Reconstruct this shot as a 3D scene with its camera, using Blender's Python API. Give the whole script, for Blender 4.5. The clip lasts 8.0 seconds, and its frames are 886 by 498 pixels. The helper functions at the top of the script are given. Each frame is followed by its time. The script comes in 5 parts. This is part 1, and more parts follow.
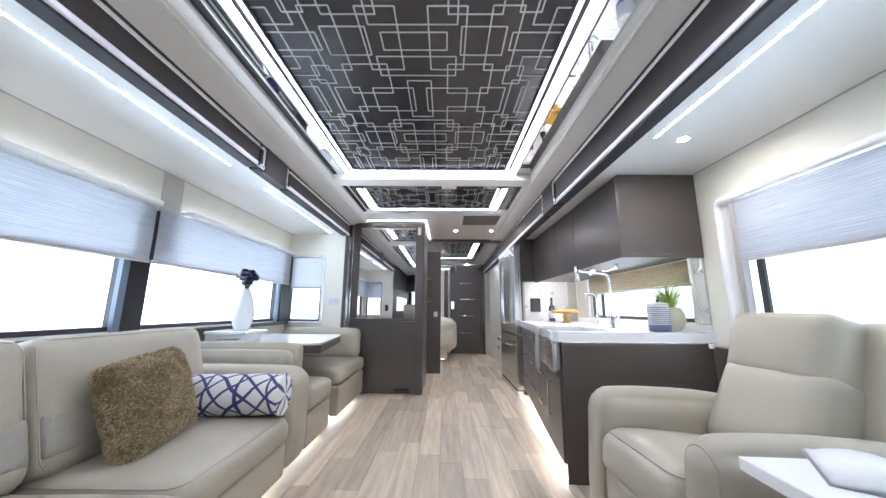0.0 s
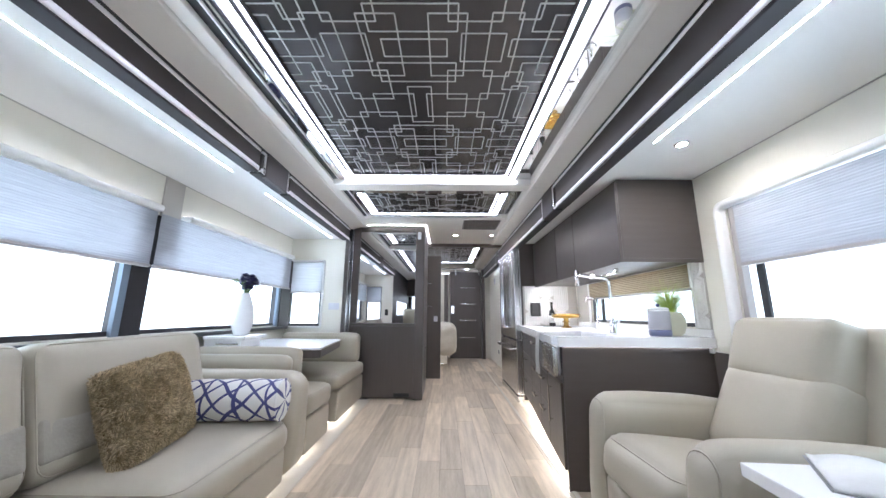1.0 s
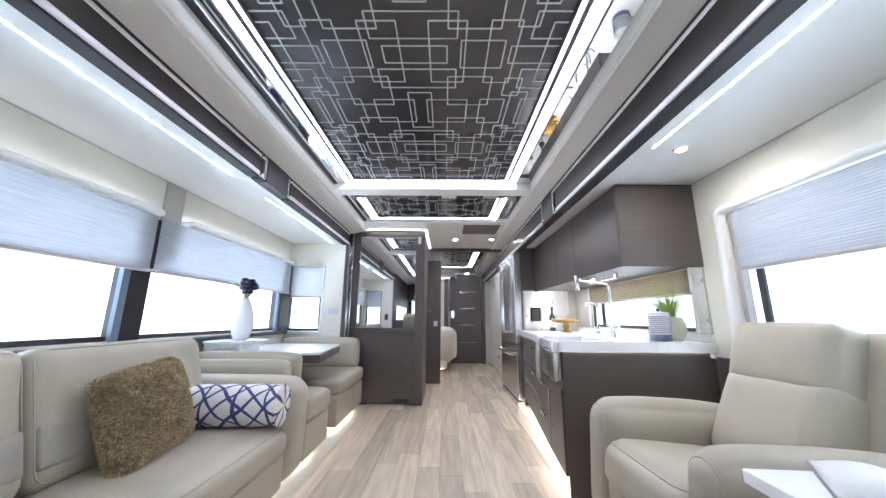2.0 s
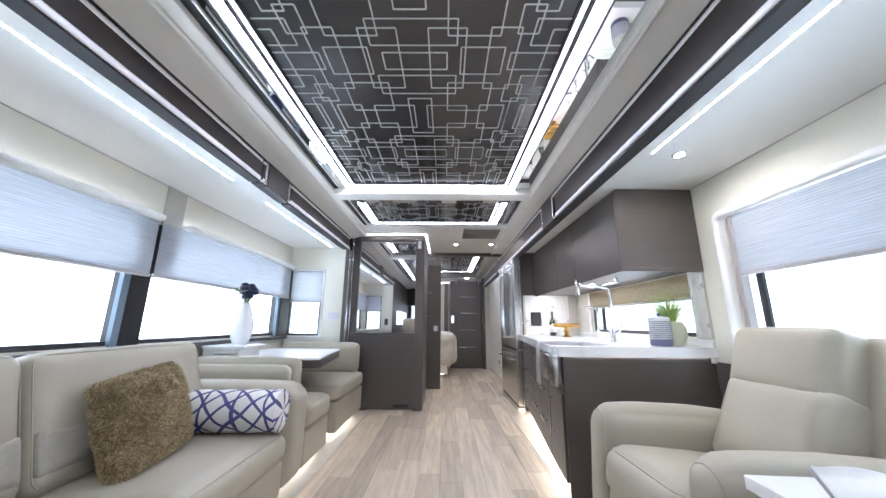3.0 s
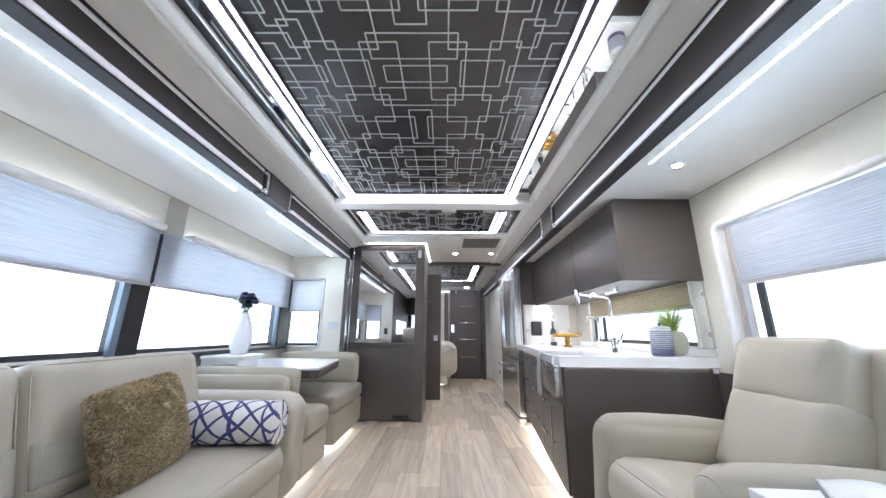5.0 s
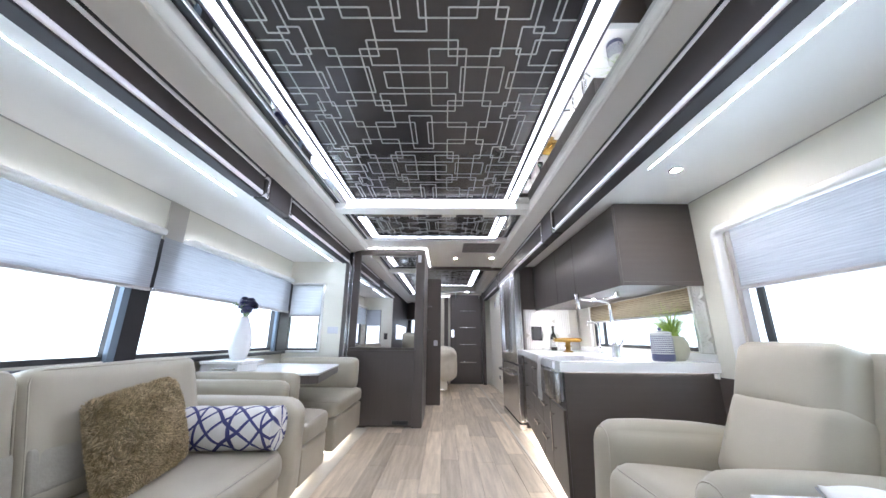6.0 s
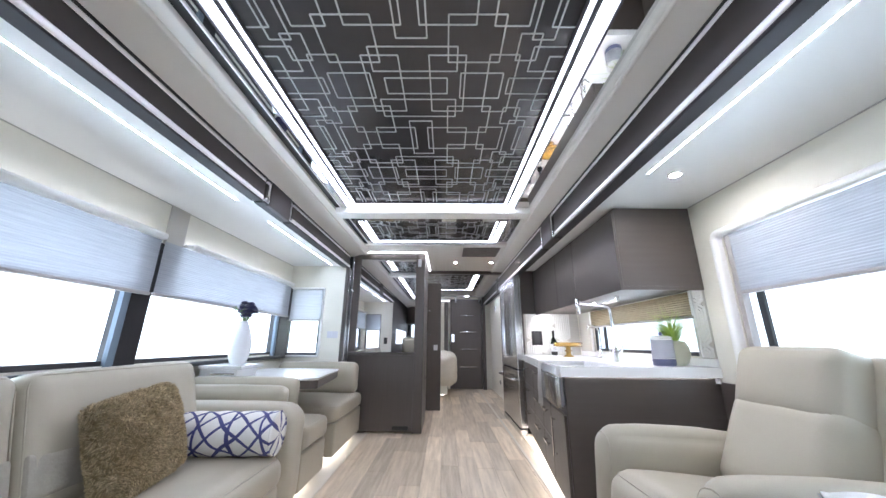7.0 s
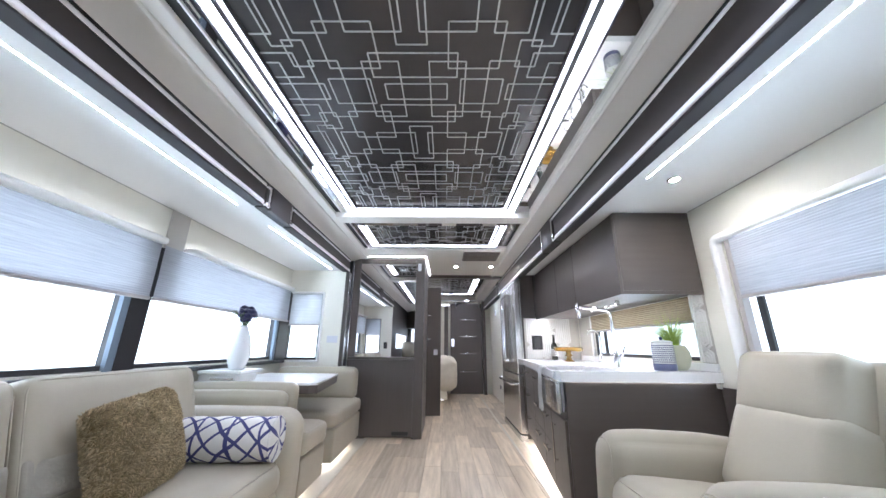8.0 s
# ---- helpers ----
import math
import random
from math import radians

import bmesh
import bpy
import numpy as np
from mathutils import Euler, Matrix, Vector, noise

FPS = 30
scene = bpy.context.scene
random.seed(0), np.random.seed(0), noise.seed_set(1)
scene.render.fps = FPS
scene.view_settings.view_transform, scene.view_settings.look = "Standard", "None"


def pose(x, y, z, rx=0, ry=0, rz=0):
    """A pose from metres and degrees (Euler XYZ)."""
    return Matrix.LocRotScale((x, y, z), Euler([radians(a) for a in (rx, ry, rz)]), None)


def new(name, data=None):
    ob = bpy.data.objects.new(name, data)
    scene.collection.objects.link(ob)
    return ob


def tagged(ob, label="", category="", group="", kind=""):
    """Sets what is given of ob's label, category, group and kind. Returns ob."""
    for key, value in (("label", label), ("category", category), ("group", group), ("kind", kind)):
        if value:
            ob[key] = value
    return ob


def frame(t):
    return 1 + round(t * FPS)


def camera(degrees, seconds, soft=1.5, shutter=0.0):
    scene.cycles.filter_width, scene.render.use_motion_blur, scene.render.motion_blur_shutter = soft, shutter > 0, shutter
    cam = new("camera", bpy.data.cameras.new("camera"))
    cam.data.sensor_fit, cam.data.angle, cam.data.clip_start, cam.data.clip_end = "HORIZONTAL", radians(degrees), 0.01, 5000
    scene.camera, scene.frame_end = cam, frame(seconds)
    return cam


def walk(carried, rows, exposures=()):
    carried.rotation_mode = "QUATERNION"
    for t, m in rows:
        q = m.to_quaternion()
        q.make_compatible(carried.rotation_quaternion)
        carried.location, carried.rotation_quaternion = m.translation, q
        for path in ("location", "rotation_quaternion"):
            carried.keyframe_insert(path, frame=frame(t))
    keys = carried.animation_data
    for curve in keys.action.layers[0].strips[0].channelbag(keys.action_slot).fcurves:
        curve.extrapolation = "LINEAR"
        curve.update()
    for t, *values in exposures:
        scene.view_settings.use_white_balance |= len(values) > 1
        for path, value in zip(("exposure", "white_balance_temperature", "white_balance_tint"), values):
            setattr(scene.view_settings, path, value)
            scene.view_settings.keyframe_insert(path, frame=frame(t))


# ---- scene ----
cam = camera(106.5, 8.0)
# a slow tilt up on a stand, drifting back by two centimetres
walk(cam, [(t, pose(-0.0002 * t, -0.0026 * t, 1.02 + 0.0005 * t, 90 + p, -0.4, 0.33)) for t, p in (
    (0.0, 10.37), (0.5, 10.78), (1.0, 11.13), (1.5, 11.51), (3.0, 12.69), (3.5, 13.07), (4.0, 13.47),
    (4.5, 13.85), (6.0, 15.04), (6.5, 15.39), (7.0, 15.77), (7.5, 16.13), (8.0, 16.50))],
    exposures=[(0.0, 1.41, 6030, 16), (8.0, 1.41, 6030, 16)])

# ---- world ----
world = bpy.data.worlds.new("world")
scene.world = world
world.use_nodes = True
_sky = world.node_tree.nodes.new("ShaderNodeTexSky")
_sky.sky_type, _sky.sun_disc, _sky.sun_elevation, _sky.sun_rotation = "NISHITA", False, radians(55), radians(200)
world.node_tree.links.new(_sky.outputs[0], world.node_tree.nodes["Background"].inputs[0])
world.node_tree.nodes["Background"].inputs[1].default_value = 0.1

# ---- materials ----
def link(nt, a, b):
    nt.links.new(a, b)


def mat(name, c1, c2=None, rough=0.5, metal=0.0, scale=8.0, stretch=(1, 1, 1), bump=0.0, bscale=60.0, detail=4.0,
        rvar=0.08, coat=0.0, sheen=0.0, spec=0.5, per_piece=0.0):
    """A surface with two-scale colour variation, roughness variation and fine relief."""
    m = bpy.data.materials.new(name)
    m.use_nodes = True
    nt = m.node_tree
    b = nt.nodes["Principled BSDF"]
    tc = nt.nodes.new("ShaderNodeTexCoord")
    mp = nt.nodes.new("ShaderNodeMapping")
    mp.inputs["Scale"].default_value = stretch
    geo = nt.nodes.new("ShaderNodeNewGeometry")
    link(nt, geo.outputs["Position"], mp.inputs["Vector"])
    n1 = nt.nodes.new("ShaderNodeTexNoise")
    n1.inputs["Scale"].default_value, n1.inputs["Detail"].default_value = scale, detail
    link(nt, mp.outputs[0], n1.inputs["Vector"])
    n2 = nt.nodes.new("ShaderNodeTexNoise")
    n2.inputs["Scale"].default_value, n2.inputs["Detail"].default_value = bscale, 3.0
    link(nt, mp.outputs[0], n2.inputs["Vector"])
    mx = nt.nodes.new("ShaderNodeMix")
    mx.data_type = "RGBA"
    c2 = c2 or tuple(v * 0.88 for v in c1)
    mx.inputs[6].default_value, mx.inputs[7].default_value = (*c1, 1), (*c2, 1)
    add = nt.nodes.new("ShaderNodeMath")
    add.operation = "MULTIPLY_ADD"
    add.inputs[1].default_value, add.inputs[2].default_value = 0.35, 0.0
    link(nt, n2.outputs[0], add.inputs[0])
    sm = nt.nodes.new("ShaderNodeMath")
    sm.operation, sm.use_clamp = "MULTIPLY_ADD", True
    sm.inputs[1].default_value = 0.75
    link(nt, n1.outputs[0], sm.inputs[0])
    link(nt, add.outputs[0], sm.inputs[2])
    link(nt, sm.outputs[0], mx.inputs[0])
    col = mx.outputs[2]
    if per_piece:
        oi = nt.nodes.new("ShaderNodeObjectInfo")
        hv = nt.nodes.new("ShaderNodeHueSaturation")
        mr = nt.nodes.new("ShaderNodeMapRange")
        mr.inputs[3].default_value, mr.inputs[4].default_value = 1 - per_piece, 1 + per_piece
        link(nt, oi.outputs["Random"], mr.inputs[0])
        link(nt, mr.outputs[0], hv.inputs["Value"])
        link(nt, col, hv.inputs["Color"])
        col = hv.outputs[0]
    link(nt, col, b.inputs["Base Color"])
    rr = nt.nodes.new("ShaderNodeMapRange")
    rr.inputs[3].default_value, rr.inputs[4].default_value = max(rough - rvar, 0.01), min(rough + rvar, 1)
    link(nt, n1.outputs[0], rr.inputs[0])
    link(nt, rr.outputs[0], b.inputs["Roughness"])
    b.inputs["Metallic"].default_value = metal
    b.inputs["Coat Weight"].default_value = coat
    b.inputs["Coat Roughness"].default_value = 0.08
    b.inputs["Sheen Weight"].default_value = sheen
    b.inputs["Specular IOR Level"].default_value = spec
    if bump:
        bp = nt.nodes.new("ShaderNodeBump")
        bp.inputs["Strength"].default_value, bp.inputs["Distance"].default_value = bump, 0.004
        link(nt, n2.outputs[0], bp.inputs["Height"])
        link(nt, bp.outputs[0], b.inputs["Normal"])
    return m


def glow(name, colour, strength):
    m = bpy.data.materials.new(name)
    m.use_nodes = True
    b = m.node_tree.nodes["Principled BSDF"]
    b.inputs["Base Color"].default_value = (0.8, 0.8, 0.8, 1)
    b.inputs["Emission Color"].default_value = (*colour, 1)
    b.inputs["Emission Strength"].default_value = strength
    return m


def fabric(name, colour, through_share, streak=(5, 5, 170), bump=0.15):
    """Thin woven cloth that lets part of the daylight through."""
    m = mat(name, colour, tuple(v * 0.52 for v in colour), 0.9, scale=1.0, stretch=streak, bump=bump, bscale=3.0, spec=0.1)
    nt = m.node_tree
    b = nt.nodes["Principled BSDF"]
    tr = nt.nodes.new("ShaderNodeBsdfTranslucent")
    col = b.inputs["Base Color"].links[0].from_socket
    link(nt, col, tr.inputs[0])
    ms = nt.nodes.new("ShaderNodeMixShader")
    ms.inputs[0].default_value = through_share
    link(nt, b.outputs[0], ms.inputs[1])
    link(nt, tr.outputs[0], ms.inputs[2])
    link(nt, ms.outputs[0], nt.nodes["Material Output"].inputs[0])
    return m


LEATHER = mat("leather", (0.445, 0.404, 0.316), (0.388, 0.347, 0.264), 0.42, scale=5, bump=0.12, bscale=260, spec=0.45)
QUILT = mat("quilted_cloth", (0.41, 0.38, 0.315), (0.33, 0.305, 0.25), 0.7, scale=55, bump=0.35, bscale=90)
WALLVINYL = mat("wall_vinyl", (0.76, 0.735, 0.645), (0.72, 0.695, 0.605), 0.55, scale=3, bump=0.06, bscale=300)
PILASTER = mat("greige_panel", (0.50, 0.47, 0.42), None, 0.55, scale=4, bump=0.08, bscale=260)
SOFFIT = mat("soffit_vinyl", (0.78, 0.755, 0.71), (0.74, 0.715, 0.67), 0.38, scale=2.5, rvar=0.02, bump=0.02, bscale=200)
CEIL = mat("ceiling_vinyl", (0.80, 0.80, 0.78), (0.77, 0.77, 0.75), 0.45, scale=2, bump=0.05, bscale=300)
DARKWOOD = mat("dark_stained_wood", (0.070, 0.058, 0.051), (0.098, 0.083, 0.073), 0.36, scale=3.5, stretch=(14, 14, 0.9), bump=0.04, bscale=50, detail=3, spec=0.5)
DARKWOOD_H = mat("dark_stained_wood_level_grain", (0.070, 0.058, 0.051), (0.098, 0.083, 0.073), 0.33, scale=3.5, stretch=(14, 0.9, 14), bump=0.04, bscale=50, detail=3)
DARKEND = mat("dark_end_panel", (0.078, 0.064, 0.056), (0.100, 0.084, 0.074), 0.34, scale=3.0, stretch=(1, 14, 14), bump=0.03, bscale=60, detail=2)
FASCIADARK = mat("dark_fascia", (0.044, 0.036, 0.034), (0.056, 0.047, 0.044), 0.45, scale=4, stretch=(8, 0.6, 8), spec=0.3)
DARKPOST = mat("dark_post", (0.026, 0.024, 0.026), (0.034, 0.031, 0.033), 0.5, scale=6, spec=0.2)
CREASE = mat("joint_strip", (0.46, 0.44, 0.40), None, 0.7)
FRAMEDARK = mat("dark_window_frame", (0.035, 0.034, 0.036), None, 0.4, scale=6)
CHROME = mat("chrome", (0.86, 0.86, 0.88), (0.82, 0.82, 0.84), 0.08, 1.0, scale=10, rvar=0.03)
SATIN = mat("satin_aluminium", (0.93, 0.91, 0.93), (0.88, 0.86, 0.88), 0.36, 0.45, scale=10, rvar=0.05)
APRON = mat("polished_steel", (0.62, 0.61, 0.60), (0.55, 0.54, 0.53), 0.26, 1.0, scale=6, stretch=(20, 1, 20), rvar=0.05)
STEEL = mat("brushed_steel", (0.60, 0.59, 0.58), (0.57, 0.56, 0.55), 0.24, 1.0, scale=6, stretch=(60, 60, 0.6), rvar=0.03, bump=0.0, bscale=10)
MIRROR = mat("mirror", (0.62, 0.61, 0.60), (0.61, 0.60, 0.59), 0.015, 1.0, scale=2, rvar=0.005)
CEILMIRROR = mat("ceiling_mirror", (0.80, 0.80, 0.80), (0.79, 0.79, 0.79), 0.012, 1.0, scale=2, rvar=0.004)
SMOKED = mat("smoked_mirror", (0.62, 0.60, 0.60), (0.61, 0.59, 0.59), 0.012, 1.0, scale=2, rvar=0.004)
TRAYRIM = mat("grey_satin_rim", (0.085, 0.085, 0.09), (0.06, 0.06, 0.065), 0.45, scale=10)
TRAYDARK = mat("dark_gloss_panel", (0.030, 0.027, 0.029), (0.050, 0.046, 0.047), 0.15, scale=1.6, stretch=(4, 0.6, 1), rvar=0.08, bump=0.02, bscale=40, coat=0.25)
TRAYLINE = mat("satin_inlay", (0.55, 0.545, 0.54), (0.48, 0.475, 0.47), 0.40, 0.15, scale=20)
QUARTZ = mat("white_quartz", (0.86, 0.86, 0.85), (0.82, 0.82, 0.81), 0.22, scale=6, bscale=90)
CERAMIC = mat("white_ceramic", (0.82, 0.82, 0.82), (0.80, 0.80, 0.80), 0.16, scale=5)
RAILWHITE = mat("white_rail", (0.90, 0.89, 0.87), None, 0.35, scale=5)
TILE = mat("white_tile", (0.80, 0.79, 0.76), (0.76, 0.75, 0.72), 0.22, scale=9)
GROUT = mat("pale_grout", (0.52, 0.495, 0.445), None, 0.8, scale=30)
PLANK = mat("oak_vinyl_plank", (0.86, 0.725, 0.545), (0.235, 0.180, 0.122), 0.40, scale=2.6, stretch=(11, 0.8, 1), bump=0.05, bscale=26, detail=7, per_piece=0.27, spec=0.4)
SUBFLOOR = mat("floor_joint", (0.19, 0.155, 0.125), None, 0.7)
LIP = mat("pale_floor_lip", (0.60, 0.55, 0.46), None, 0.45, scale=12)
SHADE = fabric("pleated_shade", (0.53, 0.545, 0.585), 0.20)
# lit copy of the shade cloth: missing backlight put into a lighter colour
SHADE_LIT = fabric("pleated_shade_lit_copy", (0.70, 0.71, 0.74), 0.36)
SHADEEDGE = mat("shade_rail", (0.42, 0.39, 0.37), None, 0.5)
WOVEN = fabric("woven_grass_shade", (0.52, 0.43, 0.30), 0.22, (3, 5, 160), 0.5)
FURBASE = mat("fur_base", (0.24, 0.18, 0.095), (0.36, 0.28, 0.16), 0.95, scale=24, bump=0.6, bscale=120)
FURA = mat("fur_tip", (0.80, 0.66, 0.42), (0.33, 0.25, 0.135), 0.8, scale=16, bscale=90)
_nt = FURA.node_tree
_g = _nt.nodes.new("ShaderNodeNewGeometry")
_r = _nt.nodes.new("ShaderNodeMapRange")
_r.inputs[3].default_value, _r.inputs[4].default_value = 0.4, 1.4
_h = _nt.nodes.new("ShaderNodeHueSaturation")
link(_nt, _g.outputs["Random Per Island"], _r.inputs[0])
link(_nt, _r.outputs[0], _h.inputs["Value"])
link(_nt, _nt.nodes["Principled BSDF"].inputs["Base Color"].links[0].from_socket, _h.inputs["Color"])
link(_nt, _h.outputs[0], _nt.nodes["Principled BSDF"].inputs["Base Color"])


def lattice_mat():
    """White cloth printed with crossing navy ribbons that run round the roll."""
    m = mat("navy_lattice_cloth", (0.76, 0.74, 0.70), (0.70, 0.68, 0.64), 0.8, scale=30, bump=0.1, bscale=400)
    nt = m.node_tree
    b = nt.nodes["Principled BSDF"]
    def op(kind, p, q=None, r=None):
        n = nt.nodes.new("ShaderNodeMath")
        n.operation = kind
        for k, v in enumerate((p, q, r)):
            if isinstance(v, (int, float)):
                n.inputs[k].default_value = v
            elif v is not None:
                link(nt, v, n.inputs[k])
        return n.outputs[0]
    tc = nt.nodes.new("ShaderNodeTexCoord")
    wob = nt.nodes.new("ShaderNodeTexNoise")
    wob.inputs["Scale"].default_value, wob.inputs["Detail"].default_value = 5.0, 0.0
    link(nt, tc.outputs["Object"], wob.inputs["Vector"])
    sep = nt.nodes.new("ShaderNodeSeparateXYZ")
    link(nt, tc.outputs["Object"], sep.inputs[0])
    swing = op("MULTIPLY_ADD", wob.outputs[0], 0.12, -0.06)
    around = op("MULTIPLY", op("ARCTAN2", sep.outputs[1], sep.outputs[2]), 0.112)
    along = op("ADD", sep.outputs[0], swing)
    ink = None
    for ang, period, width in ((0.88, 0.088, 0.085), (-0.80, 0.088, 0.085), (0.10, 0.176, 0.042)):
        u = op("ADD", op("MULTIPLY", along, math.cos(ang) / period), op("MULTIPLY", around, math.sin(ang) / period))
        near = op("LESS_THAN", op("ABSOLUTE", op("SUBTRACT", op("FRACT", u), 0.5)), width)
        ink = near if ink is None else op("MAXIMUM", ink, near)
    mx = nt.nodes.new("ShaderNodeMix")
    mx.data_type = "RGBA"
    link(nt, ink, mx.inputs[0])
    link(nt, b.inputs["Base Color"].links[0].from_socket, mx.inputs[6])
    mx.inputs[7].default_value = (0.060, 0.062, 0.19, 1)
    link(nt, mx.outputs[2], b.inputs["Base Color"])
    return m


LATTICE = lattice_mat()
NAVYGLAZE = mat("navy_glaze", (0.10, 0.11, 0.19), None, 0.3)
POTGREEN = mat("sage_glaze", (0.55, 0.55, 0.42), (0.48, 0.48, 0.36), 0.35, scale=12)
LEAF = mat("grass_blade", (0.46, 0.58, 0.12), (0.27, 0.42, 0.06), 0.45, scale=10)
STEM = mat("stem", (0.10, 0.17, 0.05), None, 0.5)
PETAL = mat("navy_petal", (0.055, 0.05, 0.14), (0.025, 0.022, 0.07), 0.6, scale=40)
SPRIG = mat("white_sprig", (0.72, 0.72, 0.72), None, 0.7)
BLACK = mat("black_plastic", (0.015, 0.015, 0.016), None, 0.3)
SWITCHW = mat("switch_plate", (0.66, 0.66, 0.70), None, 0.4)
GLASSGREEN = mat("dark_green_bottle", (0.012, 0.022, 0.012), None, 0.06, coat=0.5)
PAPER = mat("paper", (0.78, 0.77, 0.74), None, 0.8, scale=30)
INK = mat("ink_bars", (0.25, 0.25, 0.25), None, 0.8)
AMBER = mat("amber_glass", (0.80, 0.52, 0.14), (0.72, 0.42, 0.08), 0.06, scale=14, coat=0.6)
AMBER.node_tree.nodes["Principled BSDF"].inputs["Transmission Weight"].default_value = 0.6
# blue-grey colour stands in for daylight caught on the dark pillars' sides
PILLARDAYLIGHT = mat("pillar_side_daylight", (0.17, 0.22, 0.28), None, 0.5, 0.1, scale=6)
TOWEL = mat("grey_towel", (0.70, 0.69, 0.68), None, 0.95, bump=0.5, bscale=200)
BLANKET = mat("cream_blanket", (0.66, 0.61, 0.50), (0.55, 0.50, 0.40), 0.9, scale=12, bump=0.4, bscale=80)
VENT = mat("taupe_vent", (0.17, 0.15, 0.14), None, 0.5)
LED = glow("led_white", (0.74, 0.88, 1.0), 19.0)
LED_TRAY = glow("led_tray", (0.84, 0.88, 1.0), 13.0)
LED_VALANCE = glow("led_valance", (0.95, 0.97, 1.0), 2.6)
LED_THIN = glow("led_thin", (0.88, 0.92, 1.0), 2.6)
LED_TOE = glow("led_toe", (1.0, 0.96, 0.88), 13.0)
LED_SEAT = glow("led_seat_base", (1.0, 0.95, 0.84), 5.0)
LED_WARM = glow("led_kitchen", (1.0, 0.97, 0.92), 42.0)
SPOT = glow("spot_lens", (1.0, 0.95, 0.88), 400.0)
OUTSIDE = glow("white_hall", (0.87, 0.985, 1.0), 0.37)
# glow of two unseen sheets added as fill light, dimmer on the east
FILLGLOW = glow("unseen_fill_glow", (0.74, 0.89, 1.0), 5.6)
FILLGLOW_E = glow("unseen_fill_glow_dimmer", (0.74, 0.89, 1.0), 3.2)
LED_EDGE = glow("led_edge", (1.0, 0.98, 0.95), 5.0)


def pane_mat():
    m = bpy.data.materials.new("window_glass")
    m.use_nodes = True
    b = m.node_tree.nodes["Principled BSDF"]
    b.inputs["Base Color"].default_value = (0.97, 1.0, 1.0, 1)
    b.inputs["Roughness"].default_value = 0.0
    b.inputs["Transmission Weight"].default_value = 1.0
    b.inputs["IOR"].default_value = 1.01
    return m


GLASS = pane_mat()

# ---- building helpers ----
def thing(name, loc, label, category, group="", kind=""):
    ob = new(name)
    ob.location = loc
    ob.empty_display_size = 0.1
    return tagged(ob, label, category, group, kind)


def finish(name, bm, material, smooth):
    me = bpy.data.meshes.new(name)
    bm.normal_update()
    bm.to_mesh(me)
    bm.free()
    if smooth:
        for p in me.polygons:
            p.use_smooth = True
    if material:
        me.materials.append(material)
    return me


def part(name, bm, material, parent=None, label="", smooth=False):
    ob = new(name, finish(name, bm, material, smooth))
    if parent is not None:
        ob.parent = parent
        if parent.type == "EMPTY":
            ob.matrix_parent_inverse = Matrix.Translation(-parent.location)
    if label:
        ob["label"] = label
    return ob


def setting(name, bm, material, label, category, smooth=False):
    return tagged(part(name, bm, material, None, "", smooth), label, category, "", "structure")


def B(*boxes, bev=0.0, seg=2):
    """A bmesh of boxes (x0, x1, y0, y1, z0, z1), with edges rounded by bev."""
    bm = bmesh.new()
    for x0, x1, y0, y1, z0, z1 in boxes:
        r = bmesh.ops.create_cube(bm, size=1)["verts"]
        for v in r:
            v.co = Vector(((x0 + x1) / 2 + v.co.x * (x1 - x0), (y0 + y1) / 2 + v.co.y * (y1 - y0), (z0 + z1) / 2 + v.co.z * (z1 - z0)))
        if bev:
            bmesh.ops.bevel(bm, geom=list({e for v in r for e in v.link_edges}), offset=bev, segments=seg, affect="EDGES", profile=0.5)
    return bm


def soft(c, size, r=0.06, puff=(0, 0, 0), n=10, turn=None, wobble=0.0, seed=0.0):
    """A cushion: a box with round edges, swollen faces and slight creases. c: centre."""
    bm = bmesh.new()
    bmesh.ops.create_cube(bm, size=2)
    bmesh.ops.subdivide_edges(bm, edges=bm.edges[:], cuts=n, use_grid_fill=True)
    h = Vector(size) / 2
    rr = min(r, min(h) * 0.98)
    m = Matrix.Translation(c) @ (turn or Matrix())
    for v in bm.verts:
        p = v.co.copy()
        # crowd the grid towards the edges so that the rounding is smooth
        q = Vector([math.copysign(abs(a) ** 0.7, a) * b for a, b in zip(p, h)])
        core = Vector([max(-b + rr, min(b - rr, a)) for a, b in zip(q, h)])
        d = q - core
        if d.length > 1e-6:
            on = [abs(abs(a) - 1) < 1e-6 for a in p]
            d = d.normalized() * rr if any(on) else d
        q = core + d
        f = [1 - abs(a) ** 2.2 for a in p]
        q.x += math.copysign(puff[0] * f[1] * f[2], p.x) if abs(p.x) > 0.99 else 0
        q.y += math.copysign(puff[1] * f[0] * f[2], p.y) if abs(p.y) > 0.99 else 0
        q.z += math.copysign(puff[2] * f[0] * f[1], p.z) if abs(p.z) > 0.99 else 0
        if wobble:
            q += noise.noise_vector(q * 7 + Vector((seed, seed, seed))) * wobble
        v.co = m @ q
    return bm


def extrude(pts, y0, y1, bm=None):
    """A bar along y with the closed section pts (x, z)."""
    bm = bm or bmesh.new()
    a = [bm.verts.new((x, y0, z)) for x, z in pts]
    b = [bm.verts.new((x, y1, z)) for x, z in pts]
    n = len(pts)
    for i in range(n):
        bm.faces.new((a[i], a[(i + 1) % n], b[(i + 1) % n], b[i]))
    bm.faces.new(a[::-1])
    bm.faces.new(b)
    bmesh.ops.recalc_face_normals(bm, faces=bm.faces[:])
    return bm


